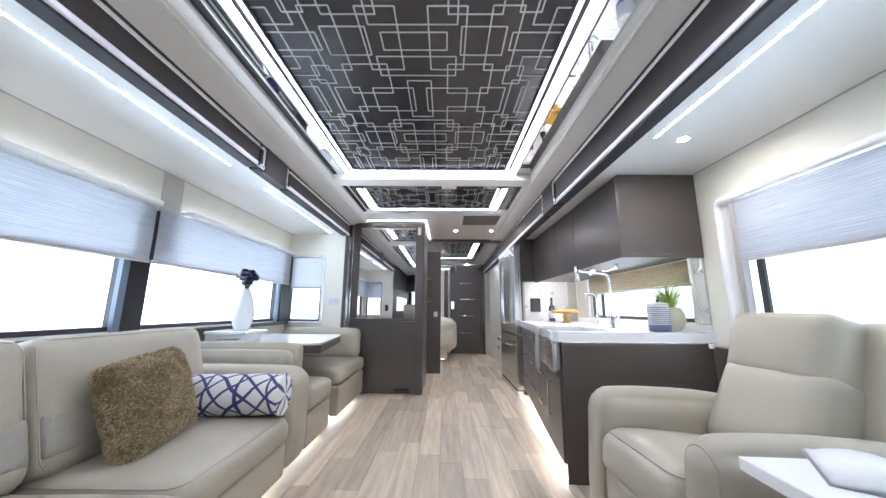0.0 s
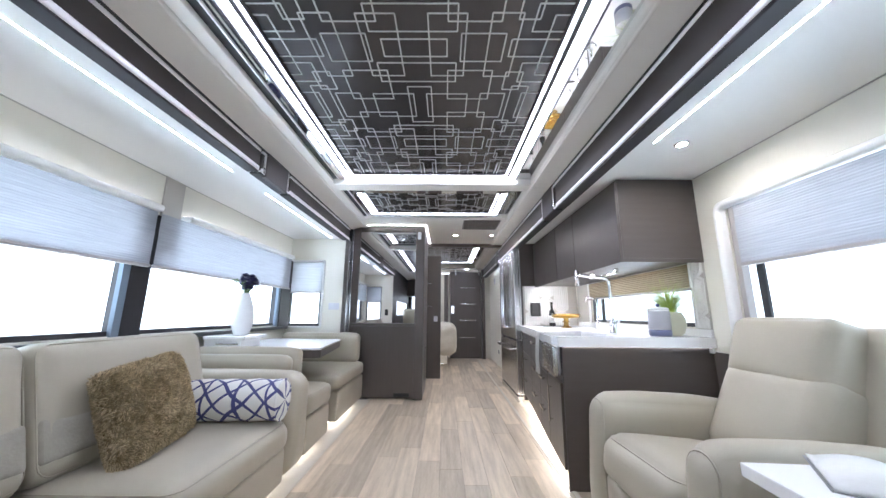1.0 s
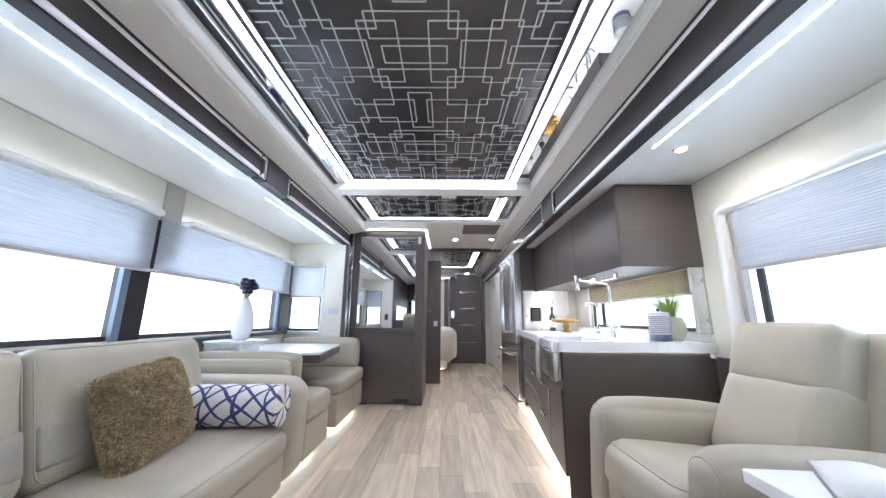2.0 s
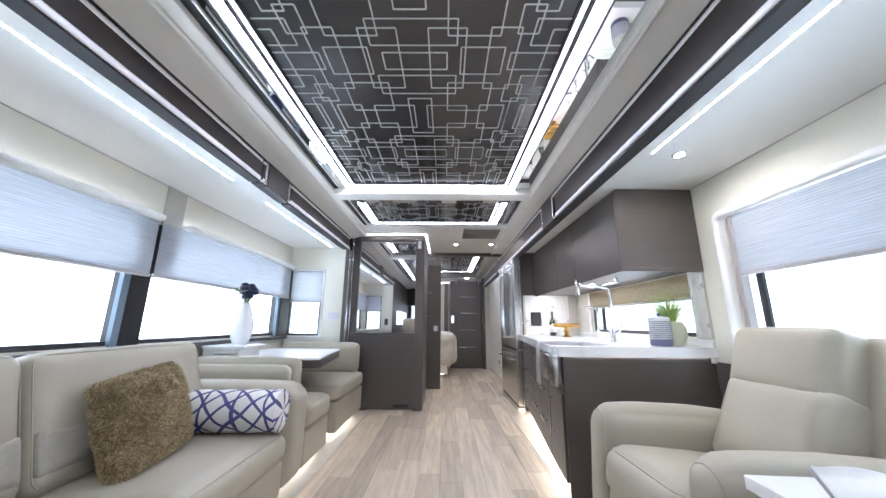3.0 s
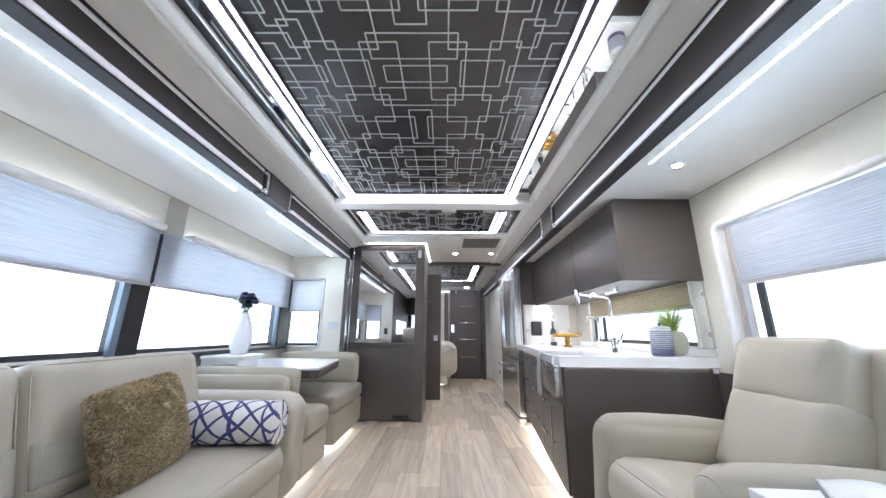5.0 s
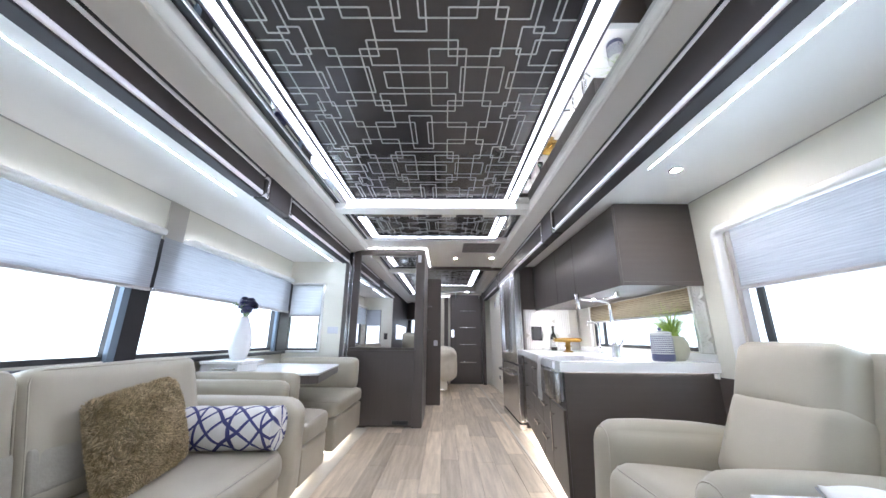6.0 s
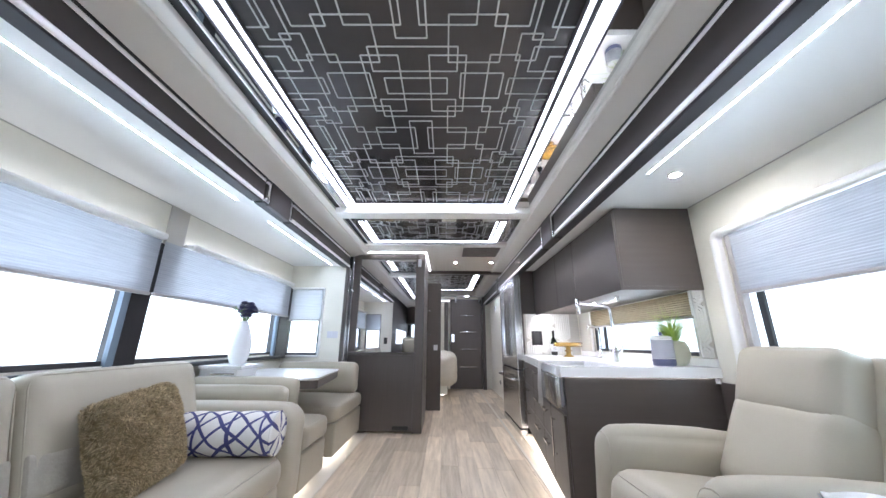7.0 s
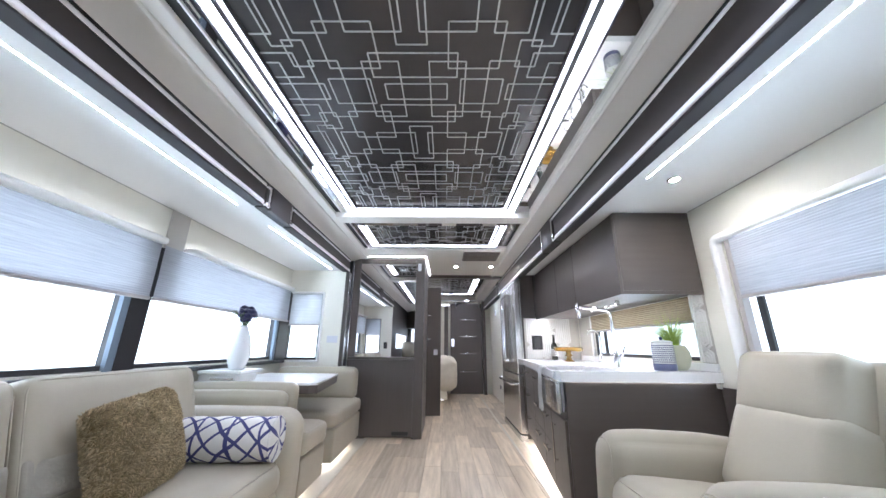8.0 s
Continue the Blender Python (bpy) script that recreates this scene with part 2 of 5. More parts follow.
def lathe(profile, at, n=28):
    """A turned form with profile (radius, height) about the upright line through at."""
    bm = bmesh.new()
    rings = []
    for r, z in profile:
        rings.append([bm.verts.new((at[0] + max(r, 1e-4) * math.cos(a * math.tau / n), at[1] + max(r, 1e-4) * math.sin(a * math.tau / n), at[2] + z)) for a in range(n)])
    for a, b in zip(rings, rings[1:]):
        for i in range(n):
            bm.faces.new((a[i], a[(i + 1) % n], b[(i + 1) % n], b[i]))
    bm.faces.new(rings[0][::-1])
    bm.faces.new(rings[-1])
    return bm


def tube(path, r, n=10, bm=None):
    """A round bar along a path; r is a number or one radius for each point."""
    bm = bm or bmesh.new()
    pts = [Vector(p) for p in path]
    rings = []
    for i, p in enumerate(pts):
        d = (pts[min(i + 1, len(pts) - 1)] - pts[max(i - 1, 0)]).normalized()
        u = d.cross(Vector((0.3, 0.9, 0.2)).normalized()).normalized()
        w = d.cross(u)
        k = r if isinstance(r, (int, float)) else r[i]
        rings.append([bm.verts.new(p + (u * math.cos(a * math.tau / n) + w * math.sin(a * math.tau / n)) * k) for a in range(n)])
    for a, b in zip(rings, rings[1:]):
        for i in range(n):
            bm.faces.new((a[i], a[(i + 1) % n], b[(i + 1) % n], b[i]))
    bm.faces.new(rings[0][::-1])
    bm.faces.new(rings[-1])
    bmesh.ops.recalc_face_normals(bm, faces=bm.faces[:])
    return bm


def bend(points, steps=8):
    """A smooth curve through the points."""
    p = [Vector(q) for q in points]
    p = [2 * p[0] - p[1]] + p + [2 * p[-1] - p[-2]]
    out = []
    for i in range(1, len(p) - 2):
        for s in range(steps):
            t = s / steps
            out.append(0.5 * ((2 * p[i]) + (p[i + 1] - p[i - 1]) * t + (2 * p[i - 1] - 5 * p[i] + 4 * p[i + 1] - p[i + 2]) * t * t + (3 * p[i] - p[i - 1] - 3 * p[i + 1] + p[i + 2]) * t ** 3))
    return out + [p[-2]]


def skew(bm):
    """Turns the kitchen's front line: the worktop grows shallower towards the fridge."""
    for v in bm.verts:
        k = max(0.0, min(1.0, (1.5 - v.co.x) / 0.7))
        v.co.x += 0.118 * max(0.0, v.co.y - 2.25) * k
    return bm


def holed(axis, a0, a1, u0, u1, z0, z1, holes):
    """Boxes of a wall with openings. axis 'x': a0..a1 in x, u along y; axis 'y': the reverse. holes: (u0, u1, z0, z1)."""
    us = sorted({u0, u1, *[h[0] for h in holes], *[h[1] for h in holes]})
    out = []
    for p, q in zip(us, us[1:]):
        zs = z0
        for h in sorted((h for h in holes if h[0] < (p + q) / 2 < h[1]), key=lambda h: h[2]):
            if h[2] > zs:
                out.append((p, q, zs, h[2]))
            zs = h[3]
        if zs < z1:
            out.append((p, q, zs, z1))
    if axis == "x":
        return [(a0, a1, p, q, c, d) for p, q, c, d in out]
    return [(p, q, a0, a1, c, d) for p, q, c, d in out]


# ---- plan: metres, floor at 0 ----
XL, XR = -1.945, 1.708          # faces of the outer slide walls
ZS = 1.95                       # slide ceilings
FL, FR = -1.235, 0.935          # fascia faces
ZM = 2.165                      # main ceiling
XC = -0.1435                    # middle of the ceiling trays
YL, YE = 4.10, 8.17             # end of the left slide; rear wall

YF = 0.58                       # front end of the west slide
ZMIR = 2.190                    # ceiling mirror

# ---- large structure ----
setting("subfloor", B((-2.06, 1.80, -3.1, 8.4, -0.08, -0.006)), SUBFLOOR, "dark joint layer below the plank floor", "floor")
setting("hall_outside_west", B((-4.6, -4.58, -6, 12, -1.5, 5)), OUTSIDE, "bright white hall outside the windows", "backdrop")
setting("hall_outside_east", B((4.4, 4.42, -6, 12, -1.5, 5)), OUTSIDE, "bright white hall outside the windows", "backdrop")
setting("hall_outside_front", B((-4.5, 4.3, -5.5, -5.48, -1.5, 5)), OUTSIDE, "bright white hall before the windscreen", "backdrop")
# added fill: glowing sheets below the windows' view, lighting the slide ceilings
setting("fill_glow_west", B((-4.57, -2.15, -5, 10, -0.95, -0.93)), FILLGLOW, "unseen glowing sheet outside, added to light the ceilings from below", "backdrop")
setting("fill_glow_east", B((1.95, 4.39, -5, 10, -0.95, -0.93)), FILLGLOW_E, "unseen glowing sheet outside, added to light the ceilings from below", "backdrop")
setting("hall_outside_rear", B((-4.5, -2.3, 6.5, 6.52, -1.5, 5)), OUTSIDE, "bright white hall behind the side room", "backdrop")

LWIN = [(0.72, 1.995, 0.88, 1.64), (2.14, 3.86, 0.88, 1.64)]
RWIN = [(0.25, 1.94, 0.72, 1.66), (2.29, 3.90, 0.945, 1.34)]
setting("wall_west", B(*holed("x", XL - 0.06, XL, YF - 0.06, YL + 0.06, 0, ZS, LWIN)), WALLVINYL, "cream vinyl slide wall with two long windows", "wall")
setting("wall_east", B(*holed("x", XR, XR + 0.06, 0.0, 5.6, 0, ZS, RWIN)), WALLVINYL, "cream vinyl slide wall with window openings", "wall")
setting("wall_slide_end", B(*holed("y", YL, YL + 0.06, XL, -1.262, 0, ZS, [(-1.93, -1.525, 0.868, 1.650)])), WALLVINYL, "cream end wall of the dinette slide", "wall")
setting("wall_slide_front", B(*holed("y", YF - 0.06, YF, XL, -1.26, 0, ZS, [(-1.88, -1.52, 0.85, 1.66)])), WALLVINYL, "cream front end wall of the sofa slide", "wall")
setting("wall_slide_front_east", B((0.96, XR, -0.06, 0.0, 0, ZS)), WALLVINYL, "cream front end wall of the kitchen slide", "wall")
setting("wall_cockpit_west", B(*holed("x", -1.32, -1.262, -3.0, YF - 0.06, 0, 2.24, [(-2.92, -0.20, 0.98, 1.36)])), FASCIADARK, "dark cockpit wall with a side window", "wall")
setting("wall_body_west", B((-1.32, -1.262, 5.02, 8.23, 0, 2.24), (-1.32, -1.262, 4.16, 5.02, 0, 2.24)), WALLVINYL, "cream coach wall beyond the slide", "wall")
setting("wall_body_east", B((0.96, 1.02, -3.0, -0.06, 0, 2.24), (1.10, 1.16, 5.6, 8.23, 0, ZS), (1.16, XR, 5.54, 5.60, 0, ZS)), WALLVINYL, "cream coach wall beyond the kitchen slide", "wall")
setting("wall_rear", B((-1.262, 1.10, YE, YE + 0.06, 0, 2.24)), WALLVINYL, "cream rear wall behind the sliding door", "wall")
setting("wall_front", B(*holed("y", -3.06, -3.0, -1.262, 0.96, 0, 2.24, [(-1.15, 0.85, 0.85, 1.65)])), FRAMEDARK, "dark cockpit front with a wide windscreen", "wall")
setting("roof", B((-1.32, 1.10, -3.06, 8.23, 2.242, 2.29)), CEIL, "white roof panel above the coach", "ceiling")
setting("ceiling_slide_west", B((XL, FL - 0.02, YF, YL, ZS, ZS + 0.05)), CEIL, "smooth white ceiling over the sofa slide", "ceiling")
setting("ceiling_slide_east", B((FR + 0.02, XR, 0.0, 8.17, ZS, ZS + 0.05)), CEIL, "smooth white ceiling over the kitchen slide", "ceiling")
setting("ceiling_hall", B((-1.23, 0.76, 3.862, 5.36, ZM, ZM + 0.07)), SOFFIT, "cream ceiling panel over the hall", "ceiling")
setting("ceiling_rear", B((-1.23, 0.76, 5.46, 8.17, 2.224, 2.238)), MIRROR, "polished mirror ceiling of the rear room", "ceiling")
setting("ceiling_cockpit", B((-1.0, 0.76, -3.0, -0.70, ZM, ZM + 0.07)), CEIL, "cream ceiling panel over the cockpit", "ceiling")
TRAYS = [(-0.58, 2.745), (3.10, 3.825)]     # openings of the mirror under the trays
setting("ceiling_mirror", B((XC - 0.847, XC - 0.742, -0.70, 3.86, ZMIR, ZMIR + 0.010), (XC + 0.758, XC + 0.8925, -0.70, 3.86, ZMIR, ZMIR + 0.010),
                            (XC - 0.742, XC + 0.758, -0.70, TRAYS[0][0], ZMIR, ZMIR + 0.010), (XC - 0.742, XC + 0.758, TRAYS[0][1], TRAYS[1][0], ZMIR, ZMIR + 0.010),
                            (XC - 0.742, XC + 0.758, TRAYS[1][1], 3.86, ZMIR, ZMIR + 0.010)), CEILMIRROR, "polished mirror ceiling round the lit trays", "ceiling")
setting("trim_beam", B((XC - 0.846, XC + 0.892, 2.735, 2.885, 2.132, ZMIR - 0.0005), bev=0.006), SOFFIT, "cream cross beam between two ceiling trays", "beam")
setting("trim_beam_hall", B((-0.276, 0.94, 5.36, 5.46, 2.115, 2.236), bev=0.006), DARKWOOD_H, "dark wooden cross beam above the hall", "beam")


def soffit(name, s, face, y0, y1, zs, edge):
    """A moulded soffit from the fascia (face) in to the mirror; s: the side, -1 or 1."""
    a = abs(face - XC)
    cove = [(a + (0.930 - a) * k / 10, zs + (2.152 - zs) * math.sin(k / 10 * math.pi / 2)) for k in range(11)]
    bead = [(0.918 + 0.012 * math.cos(k / 8 * math.pi), 2.152 - 0.014 * math.sin(k / 8 * math.pi)) for k in range(1, 9)]
    sec = cove + bead + [(edge + (0.906 - edge) * 0.5, 2.157), (edge + 0.004, 2.161), (edge + 0.001, 2.166), (edge, 2.172), (edge, 2.236), (a + 0.02, 2.236)]
    return setting(name, extrude([(XC + s * u, z) for u, z in sec], y0, y1), SOFFIT, "moulded cream ceiling soffit with a rounded bead", "soffit")


# strips added under the mirror's west edge in place of the fascia's reflection
setting("trim_reflection_west", B((XC - 0.847, XC - 0.806, -0.70, 3.86, ZMIR - 0.006, ZMIR - 0.001)), DARKPOST, "dark strip added for the fascia's reflection in the mirror", "trim")
setting("trim_reflection_edge_west", B((XC - 0.8055, XC - 0.797, -0.70, 3.86, ZMIR - 0.008, ZMIR - 0.0005), bev=0.002), SATIN, "thin chrome strip added for the reflected chrome line", "trim")
soffit("trim_soffit_west", -1, FL, -2.9, 4.262, 2.112, 0.8475)
soffit("trim_soffit_east", 1, FR, -2.9, 8.16, 2.146, 0.893)


def fascia(name, s, face, y0, y1, z, gaps):
    """Slide fascia: dark band between two chrome strips above a dark lip, with cover blocks over its joints."""
    root = thing(name, (face, (y0 + y1) / 2, z[0]), "dark slide fascia with two chrome strips under the soffit", "fascia", "", "structure")
    cuts = [y0] + [v for g in gaps for v in (g - 0.012, g + 0.012)] + [y1]
    for a, b in zip(cuts[::2], cuts[1::2]):
        f = lambda p, q: (min(p, q), max(p, q))
        part("band", B((*f(face, face + s * 0.02), a, b, z[1], z[3]), bev=0.002), FASCIADARK, root)
        part("chrome_strip", B((*f(face - s * 0.008, face + s * 0.016), a, b, z[1] - 0.018, z[1] + 0.016), bev=0.012, seg=5), SATIN, root, "polished chrome strip")
        part("chrome_strip", B((*f(face - s * 0.006, face + s * 0.016), a, b, z[3] - 0.004, z[3] + 0.020), bev=0.010, seg=5), SATIN, root, "polished chrome strip")
        part("lip", B((*f(face, face + s * 0.075), a, b, z[0] - 0.004, z[1] - 0.014), bev=0.003), DARKPOST, root, "dark rubber lip")
        part("top_cap", B((*f(face + s * 0.002, face + s * 0.02), a, b, z[3] + 0.020, z[3] + 0.034)), FRAMEDARK, root)
    part("backing", B((min(face + s * 0.021, face + s * 0.05), max(face + s * 0.021, face + s * 0.05), y0, y1, ZS - 0.0, 2.235)), FRAMEDARK, root)
    return root


fascia("slide_fascia_west", -1, FL, YF, 4.14, (1.935, 1.958, 0, 2.075), [2.045, 2.455])
fascia("slide_fascia_east", 1, FR, 0.0, 8.1, (1.902, 1.930, 0, 2.108), [2.69, 3.07, 5.68, 5.95])
for nm, x0, x1, y0, y1, z0, z1 in (("cover_block", FL - 0.02, FL + 0.014, 2.10, 2.40, 1.925, 2.105), ("cover_block", FR - 0.014, FR + 0.02, 2.73, 3.02, 1.900, 2.135),
                                   ("cover_block", FR - 0.014, FR + 0.02, 5.72, 5.92, 1.880, 2.135)):
    root = thing(nm, ((x0 + x1) / 2, (y0 + y1) / 2, z0), "dark cover block over a joint of the slide fascia", "cover", "fascia cover blocks")
    part("block", B((x0, x1, y0, y1, z0, z1), bev=0.004), FASCIADARK, root)
    for y in (y0 - 0.028, y1 + 0.004):
        part("bracket", B((x0, x1 - 0.004, y, y + 0.024, z0 + 0.02, z1 - 0.02), bev=0.003), CHROME, root, "small chrome bracket")


def led_line(name, box, material=None, label="slim white led strip set into the ceiling"):
    root = thing(name, ((box[0] + box[1]) / 2, (box[2] + box[3]) / 2, box[5]), label, "light", "led strips")
    part("diffuser", B(box, bev=0.001), material or LED, root, "glowing diffuser")
    return root


for x, y0, y1 in ((-1.43, 0.75, 2.05), (-1.43, 2.486, 4.02), (1.142, 0.30, 1.672), (1.03, 6.0, 7.3)):
    led_line("led_strip", (x - 0.005, x + 0.005, y0, y1, ZS - 0.0014, ZS + 0.004))
led_line("led_strip", (-1.20, -0.250, 4.190, 4.199, ZM - 0.010, ZM + 0.004), LED_EDGE, label="white led strip over the dark cabinet")
led_line("led_strip", (-0.259, -0.250, 4.200, 5.36, ZM - 0.010, ZM + 0.004), LED_EDGE, label="white led strip over the dark cabinet side")


def downlight(x, y, z, r=0.026):
    root = thing("downlight", (x, y, z), "small round white ceiling downlight, lit", "light", "downlights")
    part("ring", lathe([(r + 0.012, 0.002), (r + 0.012, -0.004), (r, -0.007), (r, 0.0)], (x, y, z)), CHROME, root, "thin chrome ring", True)
    part("lens", lathe([(r - 0.001, 0.0), (r - 0.001, -0.004), (r * 0.6, -0.005)], (x, y, z)), SPOT, root, "glowing lens", True)


for x, y, z in ((1.299, 1.681, ZS), (0.150, 4.75, ZM), (0.675, 4.735, ZM)):
    downlight(x, y, z)

root = thing("ceiling_vent", (0.455, 4.16, ZM), "square taupe ceiling air vent grille", "vent")
part("frame", B(*[(x0, x1, y0, y1, ZM - 0.012, ZM) for x0, x1, y0, y1 in ((0.225, 0.685, 3.955, 3.97), (0.225, 0.685, 4.355, 4.37), (0.225, 0.24, 3.97, 4.355), (0.67, 0.685, 3.97, 4.355))], bev=0.002), VENT, root)
part("backing", B((0.24, 0.67, 3.97, 4.355, ZM - 0.003, ZM - 0.001)), BLACK, root)
for i in range(14):
    y = 3.978 + i * 0.027
    part("slat", B((0.24, 0.67, y, y + 0.018, ZM - 0.009, ZM - 0.005)), VENT, root)

# ---- lit ceiling trays ----
def ring(x0, x1, y0, y1, w, z0, z1):
    return [(x0, x1, y0, y0 + w, z0, z1), (x0, x1, y1 - w, y1, z0, z1), (x0, x0 + w, y0 + w, y1 - w, z0, z1), (x1 - w, x1, y0 + w, y1 - w, z0, z1)]


PERIOD, Y0 = 0.846, 1.294
# half of the interlaced motif, from its middle: (u0, u1, v0, v1)
HP = PERIOD / 2
MOTIF = [(-0.190, 0.190, 0.09, 0.22), (0.067, 0.228, -0.177, 0.177), (-0.146, 0.146, -0.05, 0.05), (0.150, 0.372, 0.14, 0.36),
         (0.209, 0.403, -0.08, 0.08), (-0.063, 0.063, HP - 0.163, HP + 0.163), (0.036, 0.258, HP - 0.105, HP + 0.105), (0.330, 0.463, HP - 0.11, HP + 0.11),
         (0.330, 0.457, -0.18, 0.18), (0.432, 0.68, -0.05, 0.05), (0.441, 0.527, 0.15, 0.28), (0.508, 0.68, 0.09, 0.22),
         (0.585, 0.68, -0.17, 0.17), (0.490, 0.578, HP - 0.17, HP + 0.17), (0.553, 0.68, HP - 0.115, HP + 0.115)]


def inlay(y0, y1, half, z0, z1, w=0.0068):
    bm = bmesh.new()
    boxes = set()
    for k in range(-4, 9):
        for u0, u1, v0, v1 in MOTIF:
            for su in (1, -1):
                for sv in (1, -1):
                    a, b = sorted((su * u0, su * u1))
                    c, d = sorted((sv * v0, sv * v1))
                    c, d = c + Y0 + k * PERIOD, d + Y0 + k * PERIOD
                    for x0, x1, p, q in ((a, b, c - w / 2, c + w / 2), (a, b, d - w / 2, d + w / 2), (a - w / 2, a + w / 2, c, d), (b - w / 2, b + w / 2, c, d)):
                        x0, x1, p, q = max(x0, -half), min(x1, half), max(p, y0), min(q, y1)
                        if x1 - x0 > 0.002 and q - p > 0.002:
                            boxes.add((round(x0, 3), round(x1, 3), round(p, 3), round(q, 3)))
    for x0, x1, p, q in sorted(boxes):
        # level bars sit a hair deeper than the lengthwise ones, so that crossings stay clean
        e = 0.0 if x1 - x0 > q - p else 0.0008
        v = [bm.verts.new((XC + x, y, z)) for z in (z1, z0 - e) for x, y in ((x0, p), (x1, p), (x1, q), (x0, q))]
        for f in ((4, 7, 6, 5), (0, 4, 5, 1), (1, 5, 6, 2), (2, 6, 7, 3), (3, 7, 4, 0)):
            bm.faces.new([v[i] for i in f])
    bmesh.ops.recalc_face_normals(bm, faces=bm.faces[:])
    return bm


def band(x0, x1, y0, y1, w, z0, z1):
    """One closed rectangular band, w wide."""
    bm = bmesh.new()
    lo = [(x0, y0), (x1, y0), (x1, y1), (x0, y1)]
    li = [(x0 + w, y0 + w), (x1 - w, y0 + w), (x1 - w, y1 - w), (x0 + w, y1 - w)]
    v = [[bm.verts.new((x, y, z)) for x, y in l] for z in (z0, z1) for l in (lo, li)]
    for k in range(4):
        n = (k + 1) % 4
        for a, b in ((0, 1), (1, 3), (3, 2), (2, 0)):
            bm.faces.new((v[a][k], v[a][n], v[b][n], v[b][k]))
    bmesh.ops.recalc_face_normals(bm, faces=bm.faces[:])
    return bm


def tray(y0, y1, label):
    h = 0.748
    root = thing("ceiling_tray", (XC, (y0 + y1) / 2, 2.222), label, "ceiling light", "ceiling trays")
    x0, x1, xo = XC - h, XC + h, XC + h + 0.016
    part("bezel", B(*ring(x0, xo, y0, y1, 0.0115, 2.180, 2.224), *ring(x0 + 0.051, x1 - 0.051, y0 + 0.051, y1 - 0.051, 0.021, 2.192, 2.224),
                    *ring(x0 + 0.094, x1 - 0.094, y0 + 0.094, y1 - 0.094, 0.010, 2.192, 2.224), bev=0.002), TRAYRIM, root, "grey satin bezel")
    part("light_band", band(x0 + 0.012, xo - 0.012, y0 + 0.012, y1 - 0.012, 0.0385, 2.196, 2.222), LED_TRAY, root, "broad white light band")
    part("light_band", band(x0 + 0.0725, x1 - 0.0725, y0 + 0.0725, y1 - 0.0725, 0.021, 2.198, 2.222), LED_THIN, root, "thin white light band")
    part("back_plate", B((x0, xo, y0, y1, 2.2245, 2.2255)), TRAYRIM, root)
    e = 0.1045
    part("panel", B((x0 + e, x1 - e, y0 + e, y1 - e, 2.2065, 2.2225)), TRAYDARK, root, "dark glossy panel")
    tagged(part("inlay", inlay(y0 + e + 0.004, y1 - e - 0.004, h - e - 0.002, 2.2030, 2.2060), TRAYLINE, root, "interlaced pale rectangle lines"), kind="stuff")
    return root


tray(-0.59, 2.760, "large dark ceiling tray with pale inlay and white light frame")
tray(2.99, 3.830, "short dark ceiling tray with pale inlay and white light frame")
tray(5.5, 7.6, "rear dark ceiling tray with pale inlay and white light frame")

# ---- windows of the slides ----
def window(name, axis, face, u0, u1, z0, z1, out, label, bars=(), bw=0.02, material=None):
    """A dark window frame with glass in a wall opening. out: the wall's outer side, -1 or 1."""
    root = thing(name, (face, (u0 + u1) / 2, z0) if axis == "x" else ((u0 + u1) / 2, face, z0), label, "window", "", "structure")
    put = (lambda a, b, c, d, e, f: (min(a, b), max(a, b), c, d, e, f)) if axis == "x" else (lambda a, b, c, d, e, f: (c, d, min(a, b), max(a, b), e, f))
    w, g = 0.028, face + out * 0.045
    fr = [(u0, u1, z0, z0 + w), (u0, u1, z1 - w, z1), (u0, u0 + w, z0 + w, z1 - w), (u1 - w, u1, z0 + w, z1 - w)] + []
    part("window_frame", B(*[put(face + out * 0.01, face + out * 0.058, a, b, c, d) for a, b, c, d in fr], bev=0.003), material or FRAMEDARK, root)
    for b in bars:
        part("mullion", B(put(face + out * 0.038, face + out * 0.056, b - bw, b + bw, z0 + w, z1 - w), bev=0.003), FRAMEDARK, root, "dark mullion")
    edges = [u0 + w, *[v for b in bars for v in (b - bw, b + bw)], u1 - w]
    for a, b in zip(edges[::2], edges[1::2]):
        p = part("pane", B(put(g, g + out * 0.004, a, b, z0 + w, z1 - w)), GLASS, root)
        p.visible_shadow = False
    return root


window("window_1", "x", XL, *LWIN[0], -1, "long dark-framed window beside the sofa")
window("window_2", "x", XL, *LWIN[1], -1, "long dark-framed window beside the dinette")
window("window_3", "y", YL, -1.93, -1.525, 0.868, 1.650, 1, "narrow window in the slide end wall")
window("window_4", "x", XR, *RWIN[0], 1, "large window beside the recliner", bars=(1.832,), bw=0.020, material=SHADEEDGE)
window("window_5", "x", XR, *RWIN[1], 1, "low kitchen window above the worktop", bars=(3.73,), bw=0.026)
window("window_6", "y", YF, -1.88, -1.52, 0.85, 1.66, -1, "narrow window in the front slide end wall")
setting("trim_pillar", B((XL - 0.012, XL + 0.018, 2.001, 2.136, 0.86, 1.66), (XL - 0.012, XL + 0.018, 2.1365, 2.25, 1.33, 1.66)), DARKPOST, "dark pillar between the two long windows", "pillar")
# side strips carry the sky's reflection in their colour
setting("trim_pillar_side", B((XL - 0.012, XL + 0.016, 1.955, 2.0005, 0.86, 1.66)), PILLARDAYLIGHT, "side of the window pillar, blue-grey from painted daylight", "pillar")
setting("trim_corner_post", B((XL + 0.002, XL + 0.04, 3.86, 4.098, 0.86, 1.66), bev=0.004), DARKPOST, "dark corner post beside the dinette window", "pillar")
